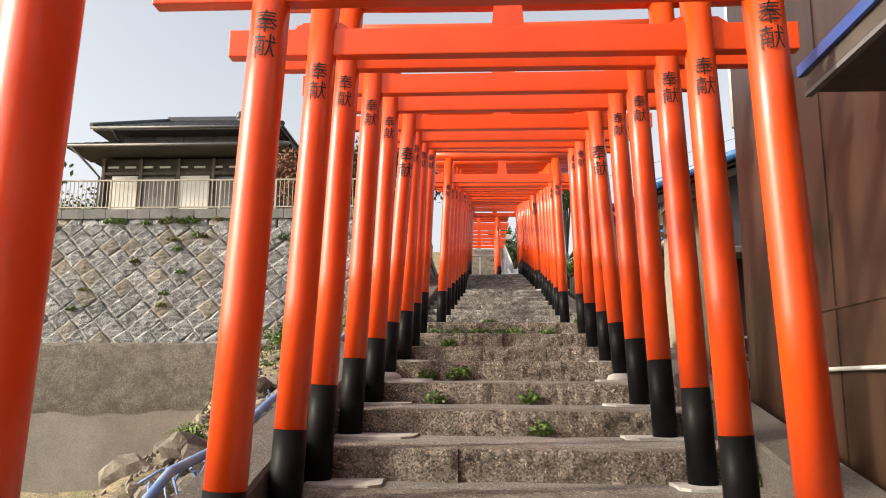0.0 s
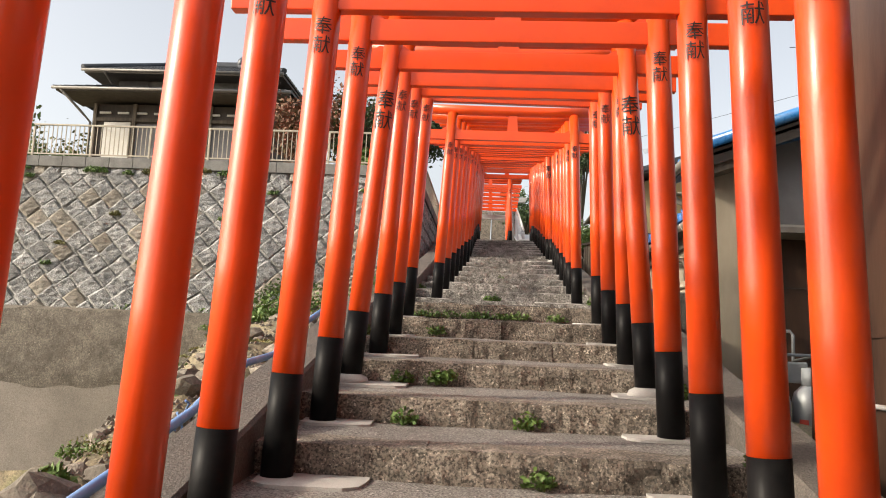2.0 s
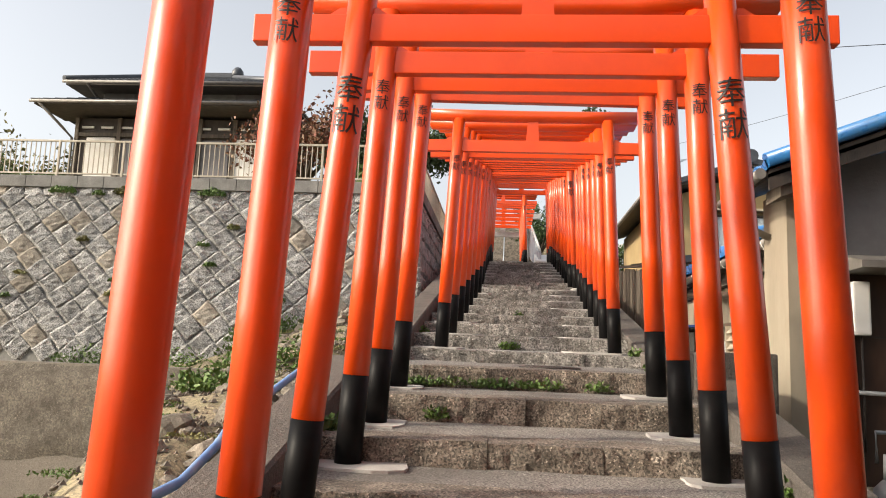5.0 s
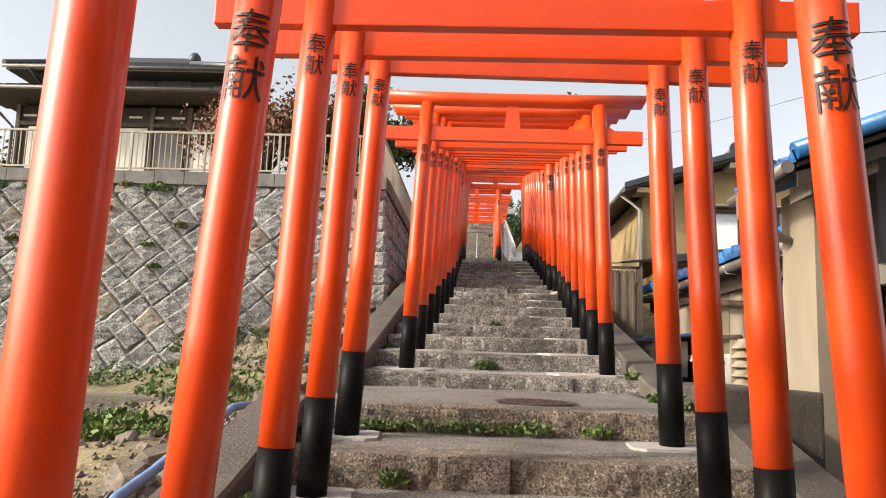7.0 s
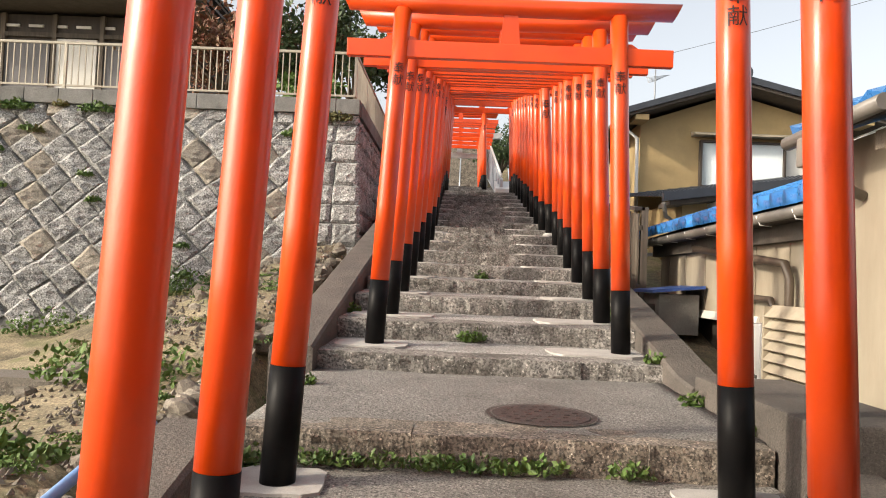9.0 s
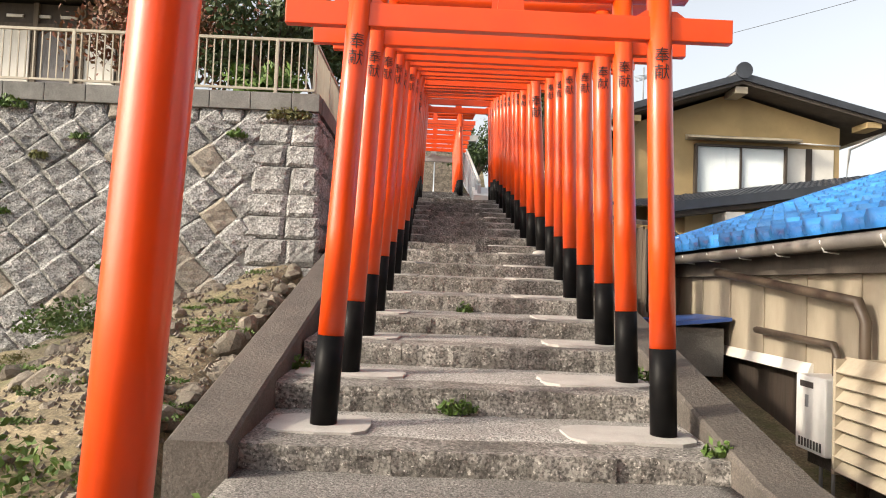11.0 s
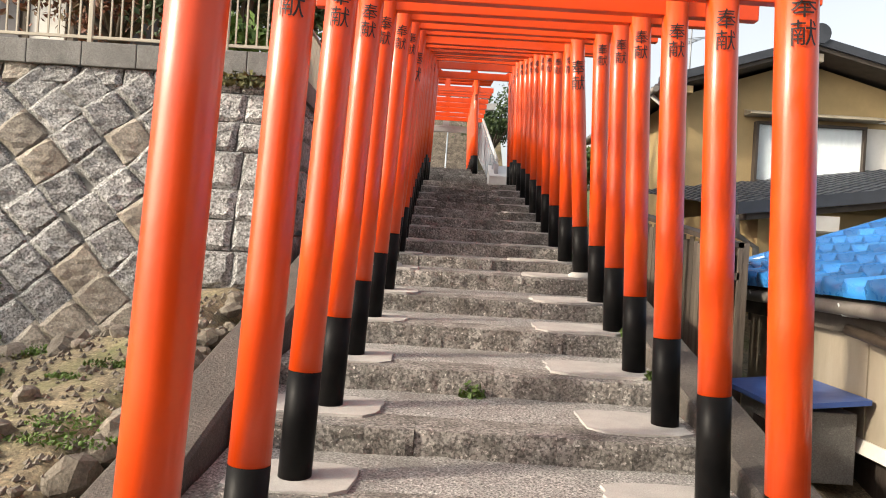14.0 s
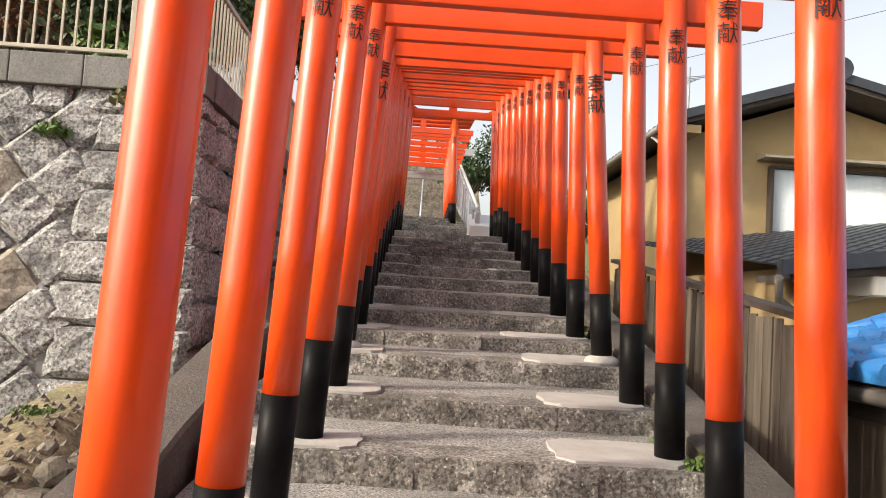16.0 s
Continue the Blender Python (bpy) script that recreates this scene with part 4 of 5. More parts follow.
part("service_pipe", tube([(3.45, 11.98, 2.68), (3.96, 11.98, 2.67), (4.0, 11.98, 2.62), (4.0, 11.98, 2.2)], 0.022, 8), GREY_METAL, A)
part("service_pipe", tube([(3.66, 12.02, 3.24), (3.66, 12.02, 2.1)], 0.012, 8), IRON, A)
part("board_joint", box(3.47, 7.4, 12.04, 12.06, 3.22, 3.24), DARK_WOOD, A)

# gas cylinders with their pipes
def cylinder(x, y, z, h=1.05, r=0.17):
    g = thing("gas_cylinder", pose(x, y, z), "grey steel gas cylinder standing against the house", "gas cylinder", "gas cylinders")
    part("bottle", tube([(0, 0, 0.06), (0, 0, 0.1), (0, 0, h * 0.7), (0, 0, h * 0.78), (0, 0, h * 0.83), (0, 0, h * 0.86)], [r * 0.9, r, r, r * 0.88, r * 0.55, r * 0.3], 28), GREY_METAL, g)
    part("foot_ring", tube([(0, 0, 0), (0, 0, 0.08)], [r * 0.8, r * 0.8], 24), GREY_METAL, g)
    part("collar", tube([(0, 0, h * 0.83), (0, 0, h * 0.99)], [r * 0.5, r * 0.46], 20), GREY_METAL, g)
    part("valve", tube([(0, 0, h * 0.86), (0, 0, h * 1.0)], 0.025, 10), IRON, g)
    for zz, w, mat in ((0.52, 0.5, RED_PRINT), (0.42, 0.62, BLUE_PRINT), (0.33, 0.62, BLUE_PRINT)):
        bm = bmesh.new()
        vs = [[bm.verts.new(((r + 0.003) * math.cos(a), (r + 0.003) * math.sin(a), zz * h + dz)) for dz in (0, 0.055)] for a in np.linspace(math.radians(215), math.radians(215) + w, 7)]
        for p, q in zip(vs, vs[1:]):
            bm.faces.new((p[0], q[0], q[1], p[1]))
        part("print", bm, mat, g, "faded printed mark")
    return g


cylinder(3.22, 10.5, 0.95, 1.28, 0.185)
cylinder(3.64, 10.55, 0.95, 1.28, 0.185)
cylinder(4.06, 10.6, 0.95, 1.28, 0.185)
gp = thing("gas_regulator", pose(0, 0, 0), "grey gas pipe and meter above the cylinders", "gas meter")
part("pipe", tube([(3.3, 11.0, 2.1), (3.3, 11.0, 2.36), (3.9, 11.0, 2.36), (4.0, 11.95, 2.3)], 0.018, 8), GREY_METAL, gp)
part("meter", box(3.5, 3.78, 10.95, 11.1, 2.04, 2.28, 0.02), GREY_METAL, gp)
part("stand", box(3.88, 3.93, 10.98, 11.03, 0.9, 2.36), GREY_METAL, gp)
tagged(part("floor", box(2.3, 7.5, 7.5, 12.1, 0.3, 0.95), CURB), "dark concrete yard floor between two houses", "floor", kind="structure")

# ---- blue-tiled house beside the landing ----
C = thing("house", pose(0.35, 0, -0.08), "low cream house with blue glazed tile roof", "house")
CX = 3.05
part("wall", box(CX, 7.5, 12.72, 19.9, 3.3, 4.45), CREAM, C, "stained cream plaster wall")
part("wall", box(CX + 0.12, 7.5, 12.72, 19.9, 1.6, 3.3), DARK_WOOD, C, "dark boarded lower wall")
part("flashing", prism([(CX - 0.06, 3.28), (CX, 3.28), (CX, 3.38), (CX - 0.02, 3.38)], "y", 15.6, 18.2), PLASTER, C, "pale sloping sill strip")
part("eave_soffit", box(2.78, CX + 0.02, 12.72, 20.1, 4.36, 4.40), SOFFIT, C)
part("eave_beam", box(CX - 0.1, CX + 0.05, 12.72, 20.1, 4.18, 4.36), SOFFIT, C)
part("gutter", tube([(2.74, 12.75, 4.42), (2.74, 20.1, 4.38)], 0.055, 12), GUTTER, C)
for k in range(9):
    part("gutter_hook", tube([(2.68, 13.1 + 0.85 * k, 4.43), (2.72, 13.1 + 0.85 * k, 4.34), (2.84, 13.1 + 0.85 * k, 4.33)], 0.007, 6), WHITE_METAL, C)
part("downpipe", tube([(2.9, 17.6, 4.22), (2.9, 14.95, 3.98), (2.92, 14.65, 3.95), (2.95, 14.6, 3.8), (2.95, 14.6, 2.4)], 0.045, 12), PIPE_BROWN, C, "dark brown downpipe")
part("downpipe", tube([(2.97, 16.65, 3.62), (2.97, 15.1, 3.58), (2.97, 15.05, 3.5), (2.97, 15.05, 3.2)], 0.035, 12), PIPE_BROWN, C, "dark brown pipe")
for k in range(8):
    part("batten", box(CX - 0.012, CX, 13.0 + 0.91 * k, 13.03 + 0.91 * k, 3.36, 4.3), CREAM, C)
part("roof_deck", prism([(2.76, 4.40), (2.76, 4.45), (6.6, 5.80), (6.6, 5.73)], "y", 12.72, 20.1), SOFFIT, C)

# boiler on the wall
hb = thing("water_heater", pose(3.29, 14.77, 2.63), "white enamelled wall water heater beside the louvers", "water heater")
part("case", box(-0.2, 0.1, 0, 0.5, 0, 0.62, 0.015), WHITE_METAL, hb)
part("badge", box(-0.206, -0.2, 0.2, 0.42, 0.52, 0.57), IRON, hb)
part("vent", box(-0.206, -0.2, 0.28, 0.33, 0.36, 0.46), GREY_METAL, hb)
# dark strips on the closed case imitate the shade in the grille slots
for k in range(8):
    part("grille_slot", box(-0.205, -0.2, 0.06 + 0.05 * k, 0.085 + 0.05 * k, 0.03, 0.10), IRON, hb)
part("bracket", box(-0.1, 0.14, 0.02, 0.48, -0.12, 0.0), IRON, hb)
for k in range(2):
    part("pipe", tube([(-0.05, 0.15 + 0.2 * k, 0), (-0.05, 0.15 + 0.2 * k, -0.5)], 0.016, 8), GREY_METAL, hb)

# cream louver screen
lv = thing("louver_screen", pose(3.02, 12.15, 2.58), "cream painted slatted louver screen on the wall", "louver")
for y in (0.0, 2.3):
    part("stile", box(-0.02, 0.38, y, y + 0.04, 0, 0.86), LOUVER, lv)
for k in range(8):
    bm = box(-0.075, 0.075, 0.0, 2.34, -0.007, 0.007, 0.003)
    part("slat", bm, LOUVER, lv, m=pose(0.03, 0, 0.08 + 0.105 * k, 0, -48, 0))

# small blue-roofed hutch and grey box against the wall
hu = thing("hutch", pose(2.81, 17.5, 2.95), "small grey hutch with a blue sheet lid", "hutch")
part("body", box(-0.05, 0.5, 0, 0.9, 0, 0.55, 0.01), CAP, hu)
part("lid", prism([(-0.16, 0.56), (-0.16, 0.6), (0.55, 0.68), (0.55, 0.64)], "y", -0.1, 1.1), BLUE_PAINT, hu, "blue sheet lid")
# dark plate on the solid front, painted shade for the hollow inside
part("opening", box(-0.056, -0.05, 0.2, 0.6, 0.1, 0.4), IRON, hu)

# weathered board fence
bf = thing("board_fence", pose(2.72, 18.7, 3.2), "weathered grey-brown wooden board fence", "fence")
part("rail", box(0.02, 0.07, 0, 5.6, 0.35, 0.42), OLD_WOOD, bf)
part("rail", box(0.02, 0.07, 0, 5.6, 1.25, 1.32), OLD_WOOD, bf)
rng = random.Random(51)
for k in range(38):
    y = 0.148 * k
    part("board", box(rng.uniform(-0.012, 0.008), 0.02, y, y + 0.135, 0.2 + 0.1 * y, 1.5 + 0.12 * y + rng.uniform(-0.04, 0.04)), OLD_WOOD, bf)
part("cap_rail", prism([(-0.0, 1.55), (5.6, 2.22), (5.6, 2.27), (0.0, 1.60)], "x", -0.06, 0.1), DARK_WOOD, bf)
part("post", box(0.05, 0.15, 5.5, 5.6, -0.3, 2.2), OLD_WOOD, bf)
part("post", box(0.05, 0.15, 0.0, 0.1, -0.6, 1.6), OLD_WOOD, bf)

# ---- grey-roofed annex and ochre house ----
D = thing("house", pose(0.55, 1.9, -0.1), "low annex with grey tiled lean-to roof and pipes", "house")
part("wall", box(3.9, 12.0, 20.6, 25.8, 2.6, 5.5), YELLOW, D, "ochre plaster wall")
part("eave_soffit", prism([(3.5, 5.3), (3.5, 5.38), (12.0, 6.6), (12.0, 6.5)], "y", 20.0, 20.9), SOFFIT, D)
slope(D, (3.4, 20.0, 5.42), (12.2, 20.0, 6.7), (3.4, 26.0, 6.1), ROOF_TILE, 0.28, 0.27, 0.03)
part("verge", prism([(3.35, 5.36), (3.35, 5.52), (12.2, 6.82), (12.2, 6.64)], "y", 19.9, 20.05), ROOF_TILE, D, "grey tile verge")
for x in (4.4, 6.6, 8.8):
    z = 5.3 + (x - 3.5) * 0.142
    part("beam_end", box(x, x + 0.32, 19.95, 20.6, z - 0.22, z - 0.02), PLASTER, D, "pale rafter end")
part("conduit", tube([(3.9, 20.5, 4.6), (4.1, 20.5, 5.05), (4.6, 20.5, 5.2), (9.0, 20.5, 5.75)], 0.022, 8), LOUVER, D, "cream cable duct")
part("downpipe", tube([(3.4, 20.1, 5.34), (3.5, 20.3, 5.1), (3.85, 20.5, 4.95), (3.85, 20.5, 3.5)], 0.045, 10), GUTTER, D)
part("lean_roof", prism([(3.2, 4.30), (3.2, 4.36), (5.0, 4.55), (5.0, 4.49)], "y", 18.7, 20.5), GALVANISED, D, "small grey sheet roof")

Y = thing("house", pose(-0.25, -0.7, -0.08), "two-storey ochre plastered house with grey tiled gable roof", "house")
GY = 28.4
part("wall", prism([(5.0, 3.0), (10.2, 3.0), (10.2, 8.2), (7.45, 8.95), (5.0, 8.1)], "y", GY, 36.0), YELLOW, Y, "ochre plaster gable wall")
part("wall_panel", box(8.85, 10.05, GY - 0.02, GY, 6.7, 7.65), PLASTER, Y, "white wall panel")
part("wall_post", box(9.35, 9.5, GY - 0.05, GY - 0.02, 6.7, 7.65), DARK_WOOD, Y)
window(Y, 6.62, 8.78, GY - 0.12, 6.45, 7.6, DARK_WOOD)
part("window_hood", prism([(GY - 0.4, 7.76), (GY - 0.4, 7.80), (GY, 7.90), (GY, 7.76)], "x", 6.35, 9.1), LOUVER, Y, "cream window hood")
part("service_pipe", tube([(9.1, GY - 0.05, 7.78), (10.2, GY - 0.05, 7.75)], 0.02, 8), WHITE_METAL, Y)
ridge, le, re = (7.45, 9.02), (4.35, 8.05), (11.2, 8.12)
for (x0, z0) in (le, re):
    part("roof_deck", prism([(x0, z0), (x0, z0 + 0.08), (ridge[0], ridge[1] + 0.08), (ridge[0], ridge[1])], "y", GY - 0.75, 36.6), SOFFIT, Y)
    part("verge", prism([(x0, z0 + 0.08), (x0, z0 + 0.24), (ridge[0], ridge[1] + 0.25), (ridge[0], ridge[1] + 0.08)], "y", GY - 0.82, GY - 0.7), ROOF_TILE, Y, "grey verge tiles")
    part("purlin", box(x0 + (0.35 if x0 < 6 else -0.7), x0 + (0.7 if x0 < 6 else -0.35), GY - 0.7, GY, z0 - 0.02, z0 + 0.12), YELLOW, Y)
slope(Y, (le[0], 36.6, le[1] + 0.1), (le[0], GY - 0.8, le[1] + 0.1), (ridge[0], 36.6, ridge[1] + 0.1), ROOF_TILE)
slope(Y, (re[0], GY - 0.8, re[1] + 0.1), (re[0], 36.6, re[1] + 0.1), (ridge[0], GY - 0.8, ridge[1] + 0.1), ROOF_TILE)
part("ridge", tube([(ridge[0], GY - 0.8, ridge[1] + 0.28), (ridge[0], 36.6, ridge[1] + 0.28)], 0.13, 12), ROOF_TILE, Y)
part("ridge_end", tube([(ridge[0], GY - 0.86, ridge[1] + 0.3), (ridge[0], GY - 0.78, ridge[1] + 0.3)], 0.2, 16), ROOF_TILE, Y, "round ridge-end tile")
part("purlin", box(7.3, 7.6, GY - 0.7, GY, 8.8, 8.96), LOUVER, Y, "pale ridge beam end")
part("gutter", tube([(le[0] - 0.06, GY - 0.8, le[1]), (le[0] - 0.06, 36.6, le[1])], 0.06, 10), GUTTER, Y)
part("downpipe", tube([(le[0] - 0.04, GY - 0.3, le[1] - 0.02), (4.9, GY - 0.06, le[1] - 0.4), (4.96, GY - 0.06, 3.4)], 0.05, 10), WHITE_METAL, Y, "white downpipe")
part("gutter", tube([(re[0] + 0.06, GY - 0.8, re[1]), (re[0] + 0.06, 36.6, re[1])], 0.06, 10), WHITE_METAL, Y)
part("downpipe", tube([(re[0], GY - 0.5, re[1] - 0.02), (10.4, GY - 0.1, re[1] - 0.45), (10.28, GY - 0.06, 6.0)], 0.045, 10), WHITE_METAL, Y, "white downpipe")
an = thing("roof_aerial", pose(5.9, 31, 8.9), "thin metal television aerial on the roof", "aerial")
part("mast", tube([(0, 0, 0), (0, 0, 1.5)], 0.02, 6), GREY_METAL, an)
for k in range(5):
    part("rod", tube([(-0.35 + 0.05 * k, 0.15 * k - 0.3, 1.15), (0.35 - 0.05 * k, 0.15 * k - 0.3, 1.25)], 0.01, 5), GREY_METAL, an)

# ---- top of the stairs ----
sg = thing("stone_torii", pose(-0.15, 40.6, 6.93), "grey cut stone torii behind the vermilion gates", "torii gate")
for s in (-1, 1):
    part("post", tube([(s * 1.15, 0, 0), (s * 1.08, 0, 2.75)], [0.15, 0.13], 20), STONE_GREY, sg)
part("tie_beam", box(-1.5, 1.5, -0.07, 0.07, 1.95, 2.18, 0.01), STONE_GREY, sg)
part("top_beam", prism([(-1.75, 2.86), (-1.85, 3.1), (0, 3.02), (1.85, 3.1), (1.75, 2.86), (0, 2.76)], "y", -0.14, 0.14), STONE_GREY, sg)
part("centre_strut", box(-0.12, 0.12, -0.05, 0.05, 2.18, 2.78), STONE_GREY, sg)
for k in range(26):
    st = tagged(part("stone_step", rough_block(2.6, 0.5, 0.3, k, 8, 2, 2), STEP_STONE, m=pose(-1.45, 43.4 + 0.34 * k, 7.1 + 0.17 * k)), "dark worn stone step of the upper stairs", "step", "upper stairs")
hr = thing("handrail", pose(-0.1, 43.2, 6.95), "thin steel handrail in the middle of the upper stairs", "handrail")
part("post", tube([(0, 0, 0), (0, 0, 0.9)], 0.03, 10), GALVANISED, hr)
part("rail", tube([(0, 0, 0.9), (0, 4.6, 3.2)], 0.03, 10), GALVANISED, hr)
for k in range(1, 4):
    part("post", tube([(0, 1.4 * k, 0.7 * k - 0.1), (0, 1.4 * k, 0.9 + 0.7 * k)], 0.025, 10), GALVANISED, hr)
ch = thing("sheet_chute", pose(0, 0, 0), "grey galvanised sheet balustrade climbing beside the upper stairs", "balustrade")
part("panel", prism([(30.2, 6.0), (30.2, 6.65), (42.0, 9.75), (42.0, 8.2)], "x", 1.14, 1.24), GALVANISED, ch)
part("face", prism([(30.0, 5.95), (30.0, 6.35), (31.0, 6.7), (31.0, 6.0)], "x", 1.02, 1.62), WHITE_METAL, ch, "pale end block")
for k in range(9):
    y = 30.6 + 1.25 * k
    part("rib", box(1.10, 1.14, y, y + 0.05, 6.0 + 0.2 * (y - 30.2), 6.65 + 0.26 * (y - 30.2)), GALVANISED, ch)
part("handrail", tube([(1.19, 30.2, 6.75), (1.19, 42.0, 9.85)], 0.04, 10), WHITE_METAL, ch)
tagged(part("terrace", prism([(42.8, 6.0), (52.2, 11.2), (60, 11.4), (60, 6.0)], "x", 1.3, 2.5), SOIL), "earth bank beside the upper stairs", "bank", kind="structure")
tagged(part("terrace", prism([(42.8, 6.0), (52.2, 11.2), (60, 11.4), (60, 6.0)], "x", -9, -1.5), SOIL), "earth bank beside the upper stairs", "bank", kind="structure")
fr = thing("concrete_lattice", pose(2.6, 40, 7.0), "pale concrete lattice frame on the hillside", "slope frame")
for k in range(4):
    part("beam", box(0, 4.5, 0.5 * k, 0.5 * k + 0.2, 0.55 * k, 0.55 * k + 0.18), PLASTER, fr)
    part("strut", box(1.2 * k, 1.2 * k + 0.2, 0, 2.0, 0.0, 0.16), PLASTER, fr, m=pose(0, 0, 0.02, 48))
pl = thing("utility_pole", pose(3.6, 52, 8), "grey concrete utility pole with wires", "utility pole")
part("pole", tube([(0, 0, 0), (0, 0, 7.5)], [0.16, 0.11], 12), STONE_GREY, pl)
part("arm", box(-0.8, 0.8, -0.04, 0.04, 6.9, 7.0), GREY_METAL, pl)
for p, q in (((3.6, 52, 15), (30, 20, 17)), ((10.9, 28.0, 8.12), (22, 12, 17)), ((8.5, 24, 11.4), (30, 30, 17.5))):
    pts = [Vector(p).lerp(Vector(q), k / 12) - Vector((0, 0, 0.7 * math.sin(math.pi * k / 12))) for k in range(13)]
    tagged(part("overhead_wire", tube(pts, 0.011, 5), CABLE), "thin black overhead wire", "wire", "overhead wires")


# ---- plants ----
def tree(x, y, z, height, spread, mat, seed, count=3500, leaf=0.07, label="", trunk=0.12, name="tree"):
    rng = random.Random(seed)
    t = thing(name, pose(x, y, z), label, "tree" if name == "tree" else "shrub", "garden plants")
    bm = bmesh.new()
    tips = []
    fork = Vector((rng.uniform(-0.1, 0.1), 0, height * 0.35))
    tube([(0, 0, -0.1), fork * 0.5 + Vector((0.05, 0, 0)), fork], [trunk, trunk * 0.8, trunk * 0.65], 9, True, bm)
    for k in range(9):
        a = 2 * math.pi * (k + rng.random() * 0.6) / 9
        tip = Vector((math.cos(a) * spread * rng.uniform(0.4, 0.95), math.sin(a) * spread * rng.uniform(0.4, 0.95), height * rng.uniform(0.55, 1.0)))
        mid = fork.lerp(tip, 0.5) + Vector((0, 0, 0.12 * height))
        tube([fork, mid, tip], [trunk * 0.5, trunk * 0.28, trunk * 0.08], 6, True, bm)
        tips += [(tip, spread * rng.uniform(0.25, 0.42)), (mid, spread * 0.28), (fork.lerp(tip, 0.8) + Vector((0, 0, 0.1)), spread * 0.3)]
    part("trunk", bm, BARK, t)

    def spot():
        c, r = rng.choice(tips)
        return c + Vector((rng.gauss(0, 0.5), rng.gauss(0, 0.5), rng.gauss(0, 0.42))) * r
    share("crown", leaves(rng, count, spot, leaf), mat, t)
    return t


tree(-5.3, 24.0, 6.2, 3.6, 2.0, RED_LEAF, 1, 5200, 0.07, "reddish bush-like garden tree behind the fence")
tree(-3.4, 23.4, 6.2, 3.0, 1.5, DARK_LEAF, 2, 4200, 0.07, "dark evergreen garden tree behind the fence")
tree(-2.9, 27.5, 6.2, 4.6, 1.5, DARK_LEAF, 3, 4200, 0.08, "dark evergreen tree beside the stairs")
tree(-4.5, 28.0, 6.2, 5.0, 1.2, DRY_LEAF, 4, 1200, 0.06, "thin sparse tree behind the house")
tree(-17.5, 29.0, 5.4, 4.0, 2.6, DRY_LEAF, 5, 5200, 0.09, "olive-brown garden tree beside the old house")
tree(-12.4, 22.2, 6.2, 0.95, 1.2, LEAF, 6, 2600, 0.05, "clipped green shrub behind the fence", 0.05, "shrub")
tree(-3.0, 21.8, 6.2, 1.3, 0.6, WEED_LEAF, 7, 900, 0.09, "yellow-green palm-like shrub by the fence", 0.04, "shrub")
tree(-10.9, 15.4, 2.2, 6.4, 1.8, LEAF, 21, 5200, 0.075, "leafy green tree standing above the sunken lot")
tree(2.0, 47.0, 7.6, 4.2, 1.8, DARK_LEAF, 8, 3800, 0.09, "dark tree beside the upper stairs")
tree(4.4, 38.5, 5.9, 2.6, 1.6, LEAF, 9, 3200, 0.08, "green bush on the slope by the stairs")
tree(4.6, 42.0, 5.8, 10.0, 1.0, DARK_LEAF, 10, 2600, 0.1, "tall slim dark cypress behind the house")


def weed(x, y, z, r, h, seed, mat=WEED_LEAF, count=90, leaf=0.028):
    rng = random.Random(seed)

    def spot():
        a, d = rng.uniform(0, 6.3), r * math.sqrt(rng.random())
        return Vector((d * math.cos(a) * 1.6, d * math.sin(a) * 0.6, h * rng.random() ** 1.4 * (1 - 0.6 * d / r)))
    t = thing("weed", pose(x, y, z), "small green weed growing from a stone joint", "weed", "weeds")
    share("foliage", leaves(rng, count, spot, leaf), mat, t)
    bm = bmesh.new()
    for k in range(5):
        p = spot()
        tube([(0, 0, -0.02), p * 0.5, p], 0.003, 4, True, bm)
    part("stem", bm, mat, t)


rng = random.Random(61)
for k, x in enumerate((-0.95, -0.72, -0.55, -0.35, -0.12, 0.02, 0.16, 0.32, 0.48, 0.9)):
    weed(x, 10.73, 2.62, 0.085, 0.10, 100 + k, LEAF, 80, 0.02)
for k, (x, i, up) in enumerate(((-0.52, 10, 0.0), (-0.25, 10, 0.0), (-0.18, 10, 0.03), (-0.38, 9, 0.0), (0.42, 9, 0.0), (0.1, 15, 0.0), (0.2, 15, 0.01), (0.3, 18, 0.0), (0.45, 8, 0.0), (-0.4, 12, 0.0))):
    y0, z0 = ALL[i]
    weed(x, y0 - 0.03, z0 - 0.16 + up, 0.06, 0.12, 130 + k, count=80, leaf=0.022)
for k in range(34):
    y = rng.uniform(2.5, 22)
    side = rng.choice((-1, 1))
    x = 1.60 if side > 0 else -1.04
    weed(x, y, tread_z(y), 0.06, 0.12, 200 + k, count=60)
for k in range(130):
    y = rng.uniform(6, 18.9)
    x = -1.6 - rng.uniform(0.0, 3.0)
    if ground_z(x, y) > 0.3:
        weed(x, y, ground_z(x, y), rng.uniform(0.06, 0.2), rng.uniform(0.04, 0.12), 300 + k, DRY_LEAF if k % 3 == 0 else WEED_LEAF, 190, 0.015)
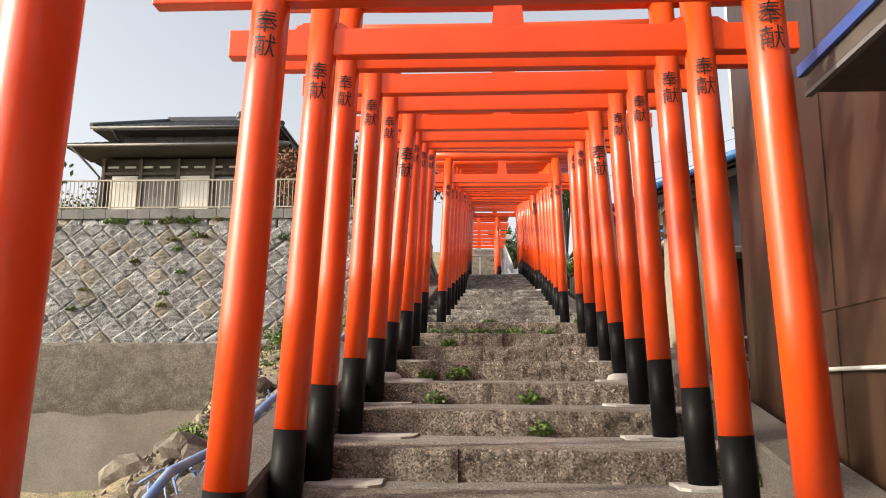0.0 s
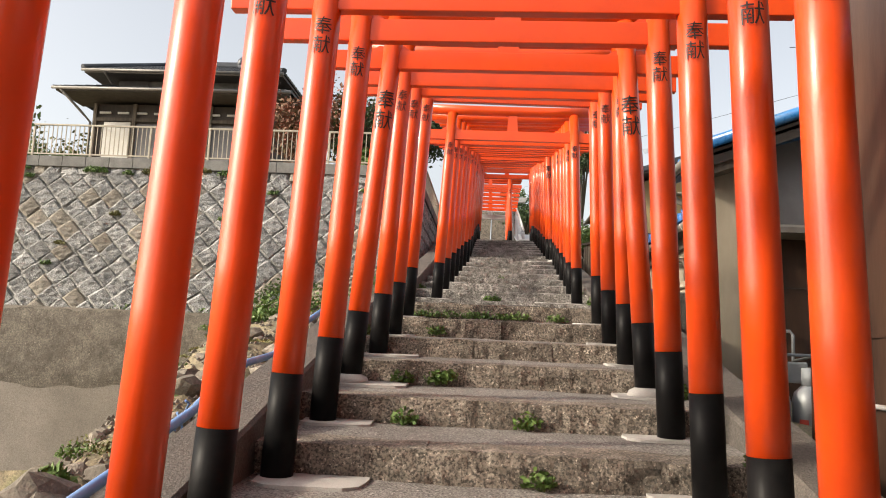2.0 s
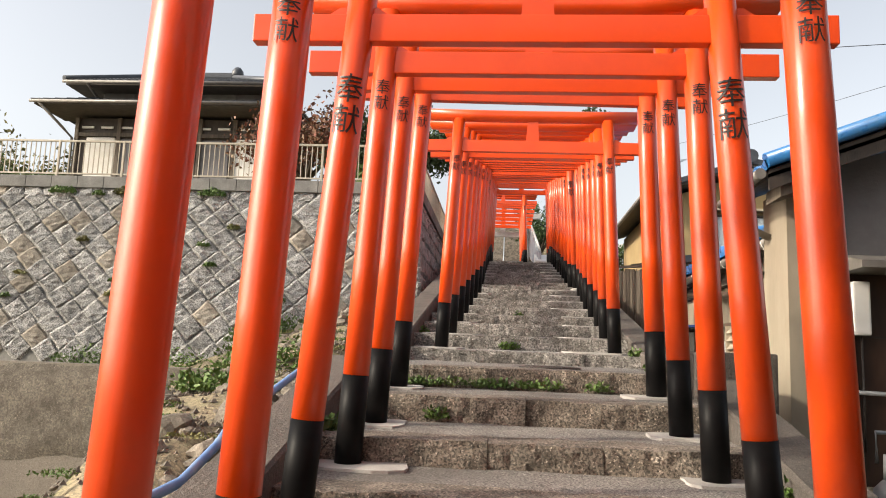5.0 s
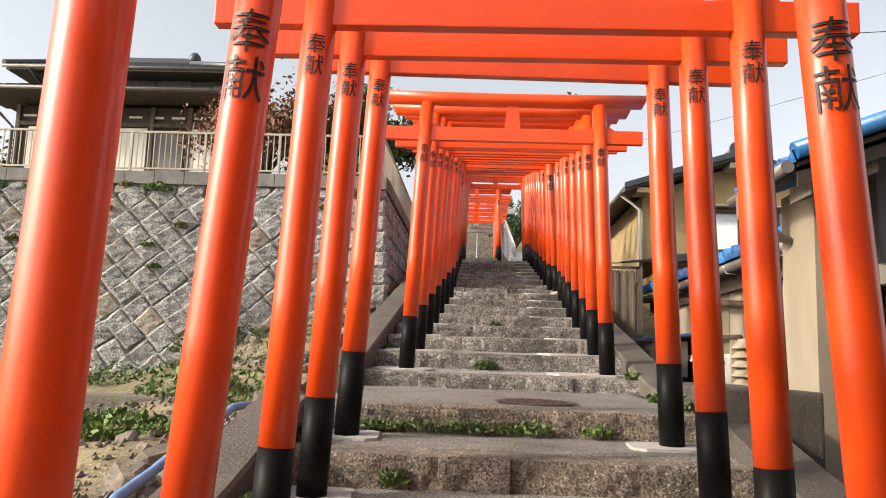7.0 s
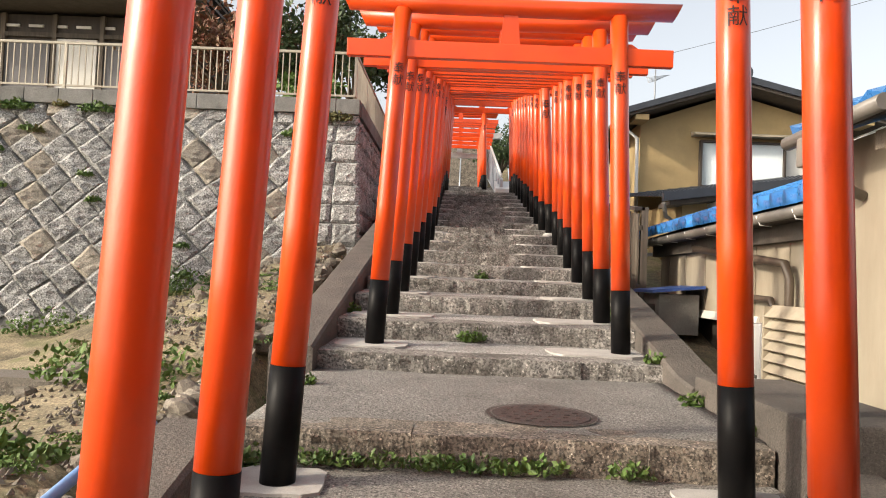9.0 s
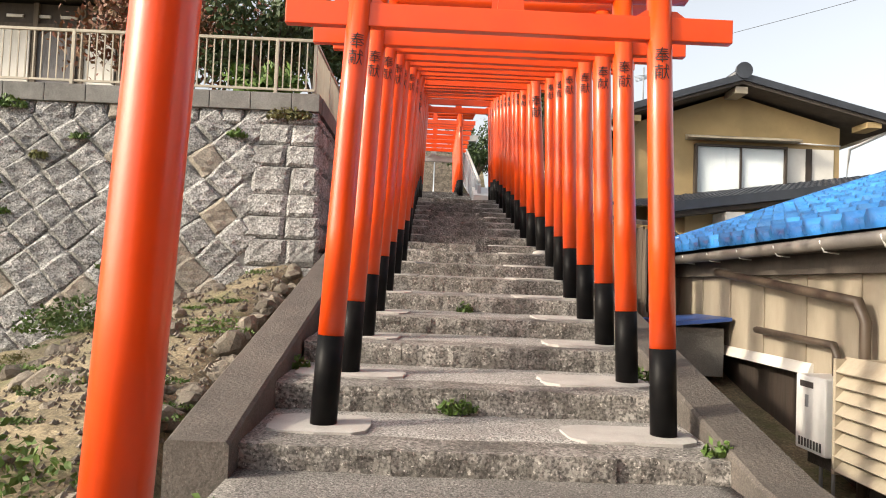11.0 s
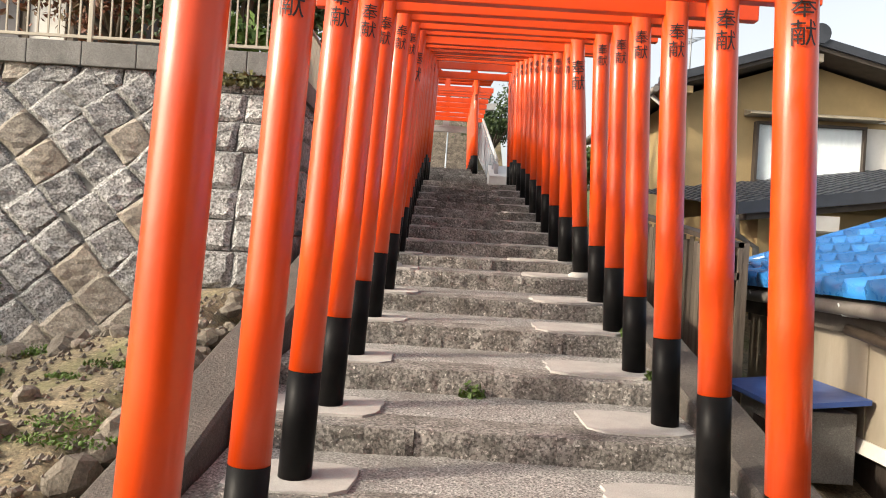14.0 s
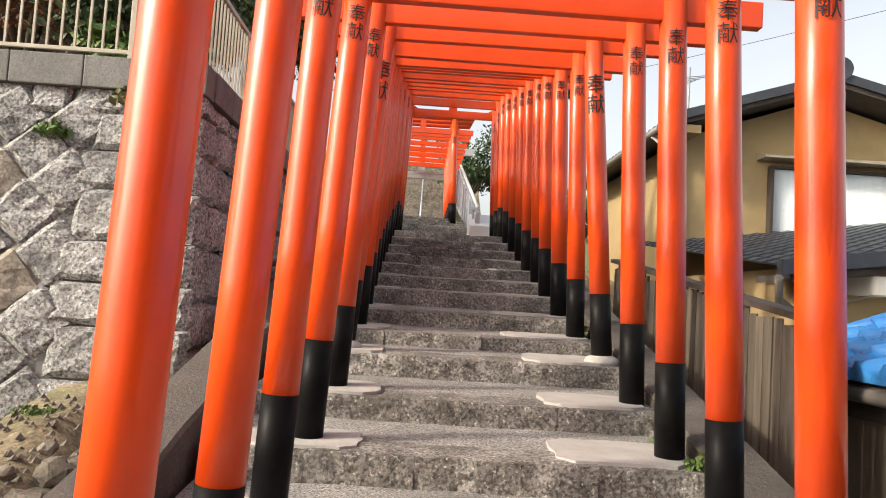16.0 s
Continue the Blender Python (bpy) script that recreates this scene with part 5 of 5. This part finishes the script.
for k, (x, y, r) in enumerate(((-2.6, 12.9, 0.45), (-3.9, 17.5, 0.4), (-6.0, 18.4, 0.5), (-8.0, 18.6, 0.5), (-4.6, 18.6, 0.45), (-2.5, 10.9, 0.3), (-2.0, 5.6, 0.08))):
    weed(x, y, ground_z(x, y), r, 0.5 if r > 0.3 else 0.3 if r > 0.1 else 0.16, 400 + k, LEAF if k % 2 else WEED_LEAF, 520, 0.035)
for k in range(30):
    x, z = rng.uniform(-12.5, -2.2), rng.uniform(3.4, 6.3)
    top = k > 22
    z = 6.2 if top else z
    weed(x, face_y(z) - 0.05, z, 0.2 if top else 0.09, 0.2 if top else 0.12, 500 + k, DRY_LEAF if k % 3 == 0 else LEAF, 220 if top else 70, 0.04)

# blue roof tiles, one by one
prof = bmesh.new()
rowsv = []
for e, (yy, zz) in enumerate(((-0.01, 0.0), (0.0, 0.065), (0.335, 0.006))):
    rowsv.append([prof.verts.new((0.33 * i / 8 - 0.165, yy, zz + (0.085 * max(0.0, math.cos(2 * math.pi * (i / 8 - 0.3))) - 0.012 * math.sin(2 * math.pi * i / 8) if e else -0.01))) for i in range(9)])
for a, b in zip(rowsv, rowsv[1:]):
    for i in range(8):
        prof.faces.new((a[i], a[i + 1], b[i + 1], b[i])).smooth = True
TILE = bpy.data.meshes.new("roof_tile")
prof.to_mesh(TILE)
prof.free()
TILE.materials.append(BLUE_TILE)
m, w, l = frame_on((2.70, 20.15, 4.49), (2.70, 12.75, 4.49), (6.6, 20.15, 5.88))
rng = random.Random(71)
for j in range(13):
    for i in range(int(w / 0.315)):
        share("roof_tile", TILE, None, C, m=m @ pose(0.16 + 0.315 * i, 0.30 * j, rng.uniform(0, 0.006), rng.uniform(-0.8, 0.8), 0, rng.uniform(-0.8, 0.8)))
part("verge", tube([(2.7, 20.15, 4.55), (6.6, 20.15, 5.94)], 0.08, 10), BLUE_TILE, C, "blue round verge tiles")
part("verge", tube([(2.7, 12.78, 4.55), (6.6, 12.78, 5.94)], 0.08, 10), BLUE_TILE, C, "blue round verge tiles")
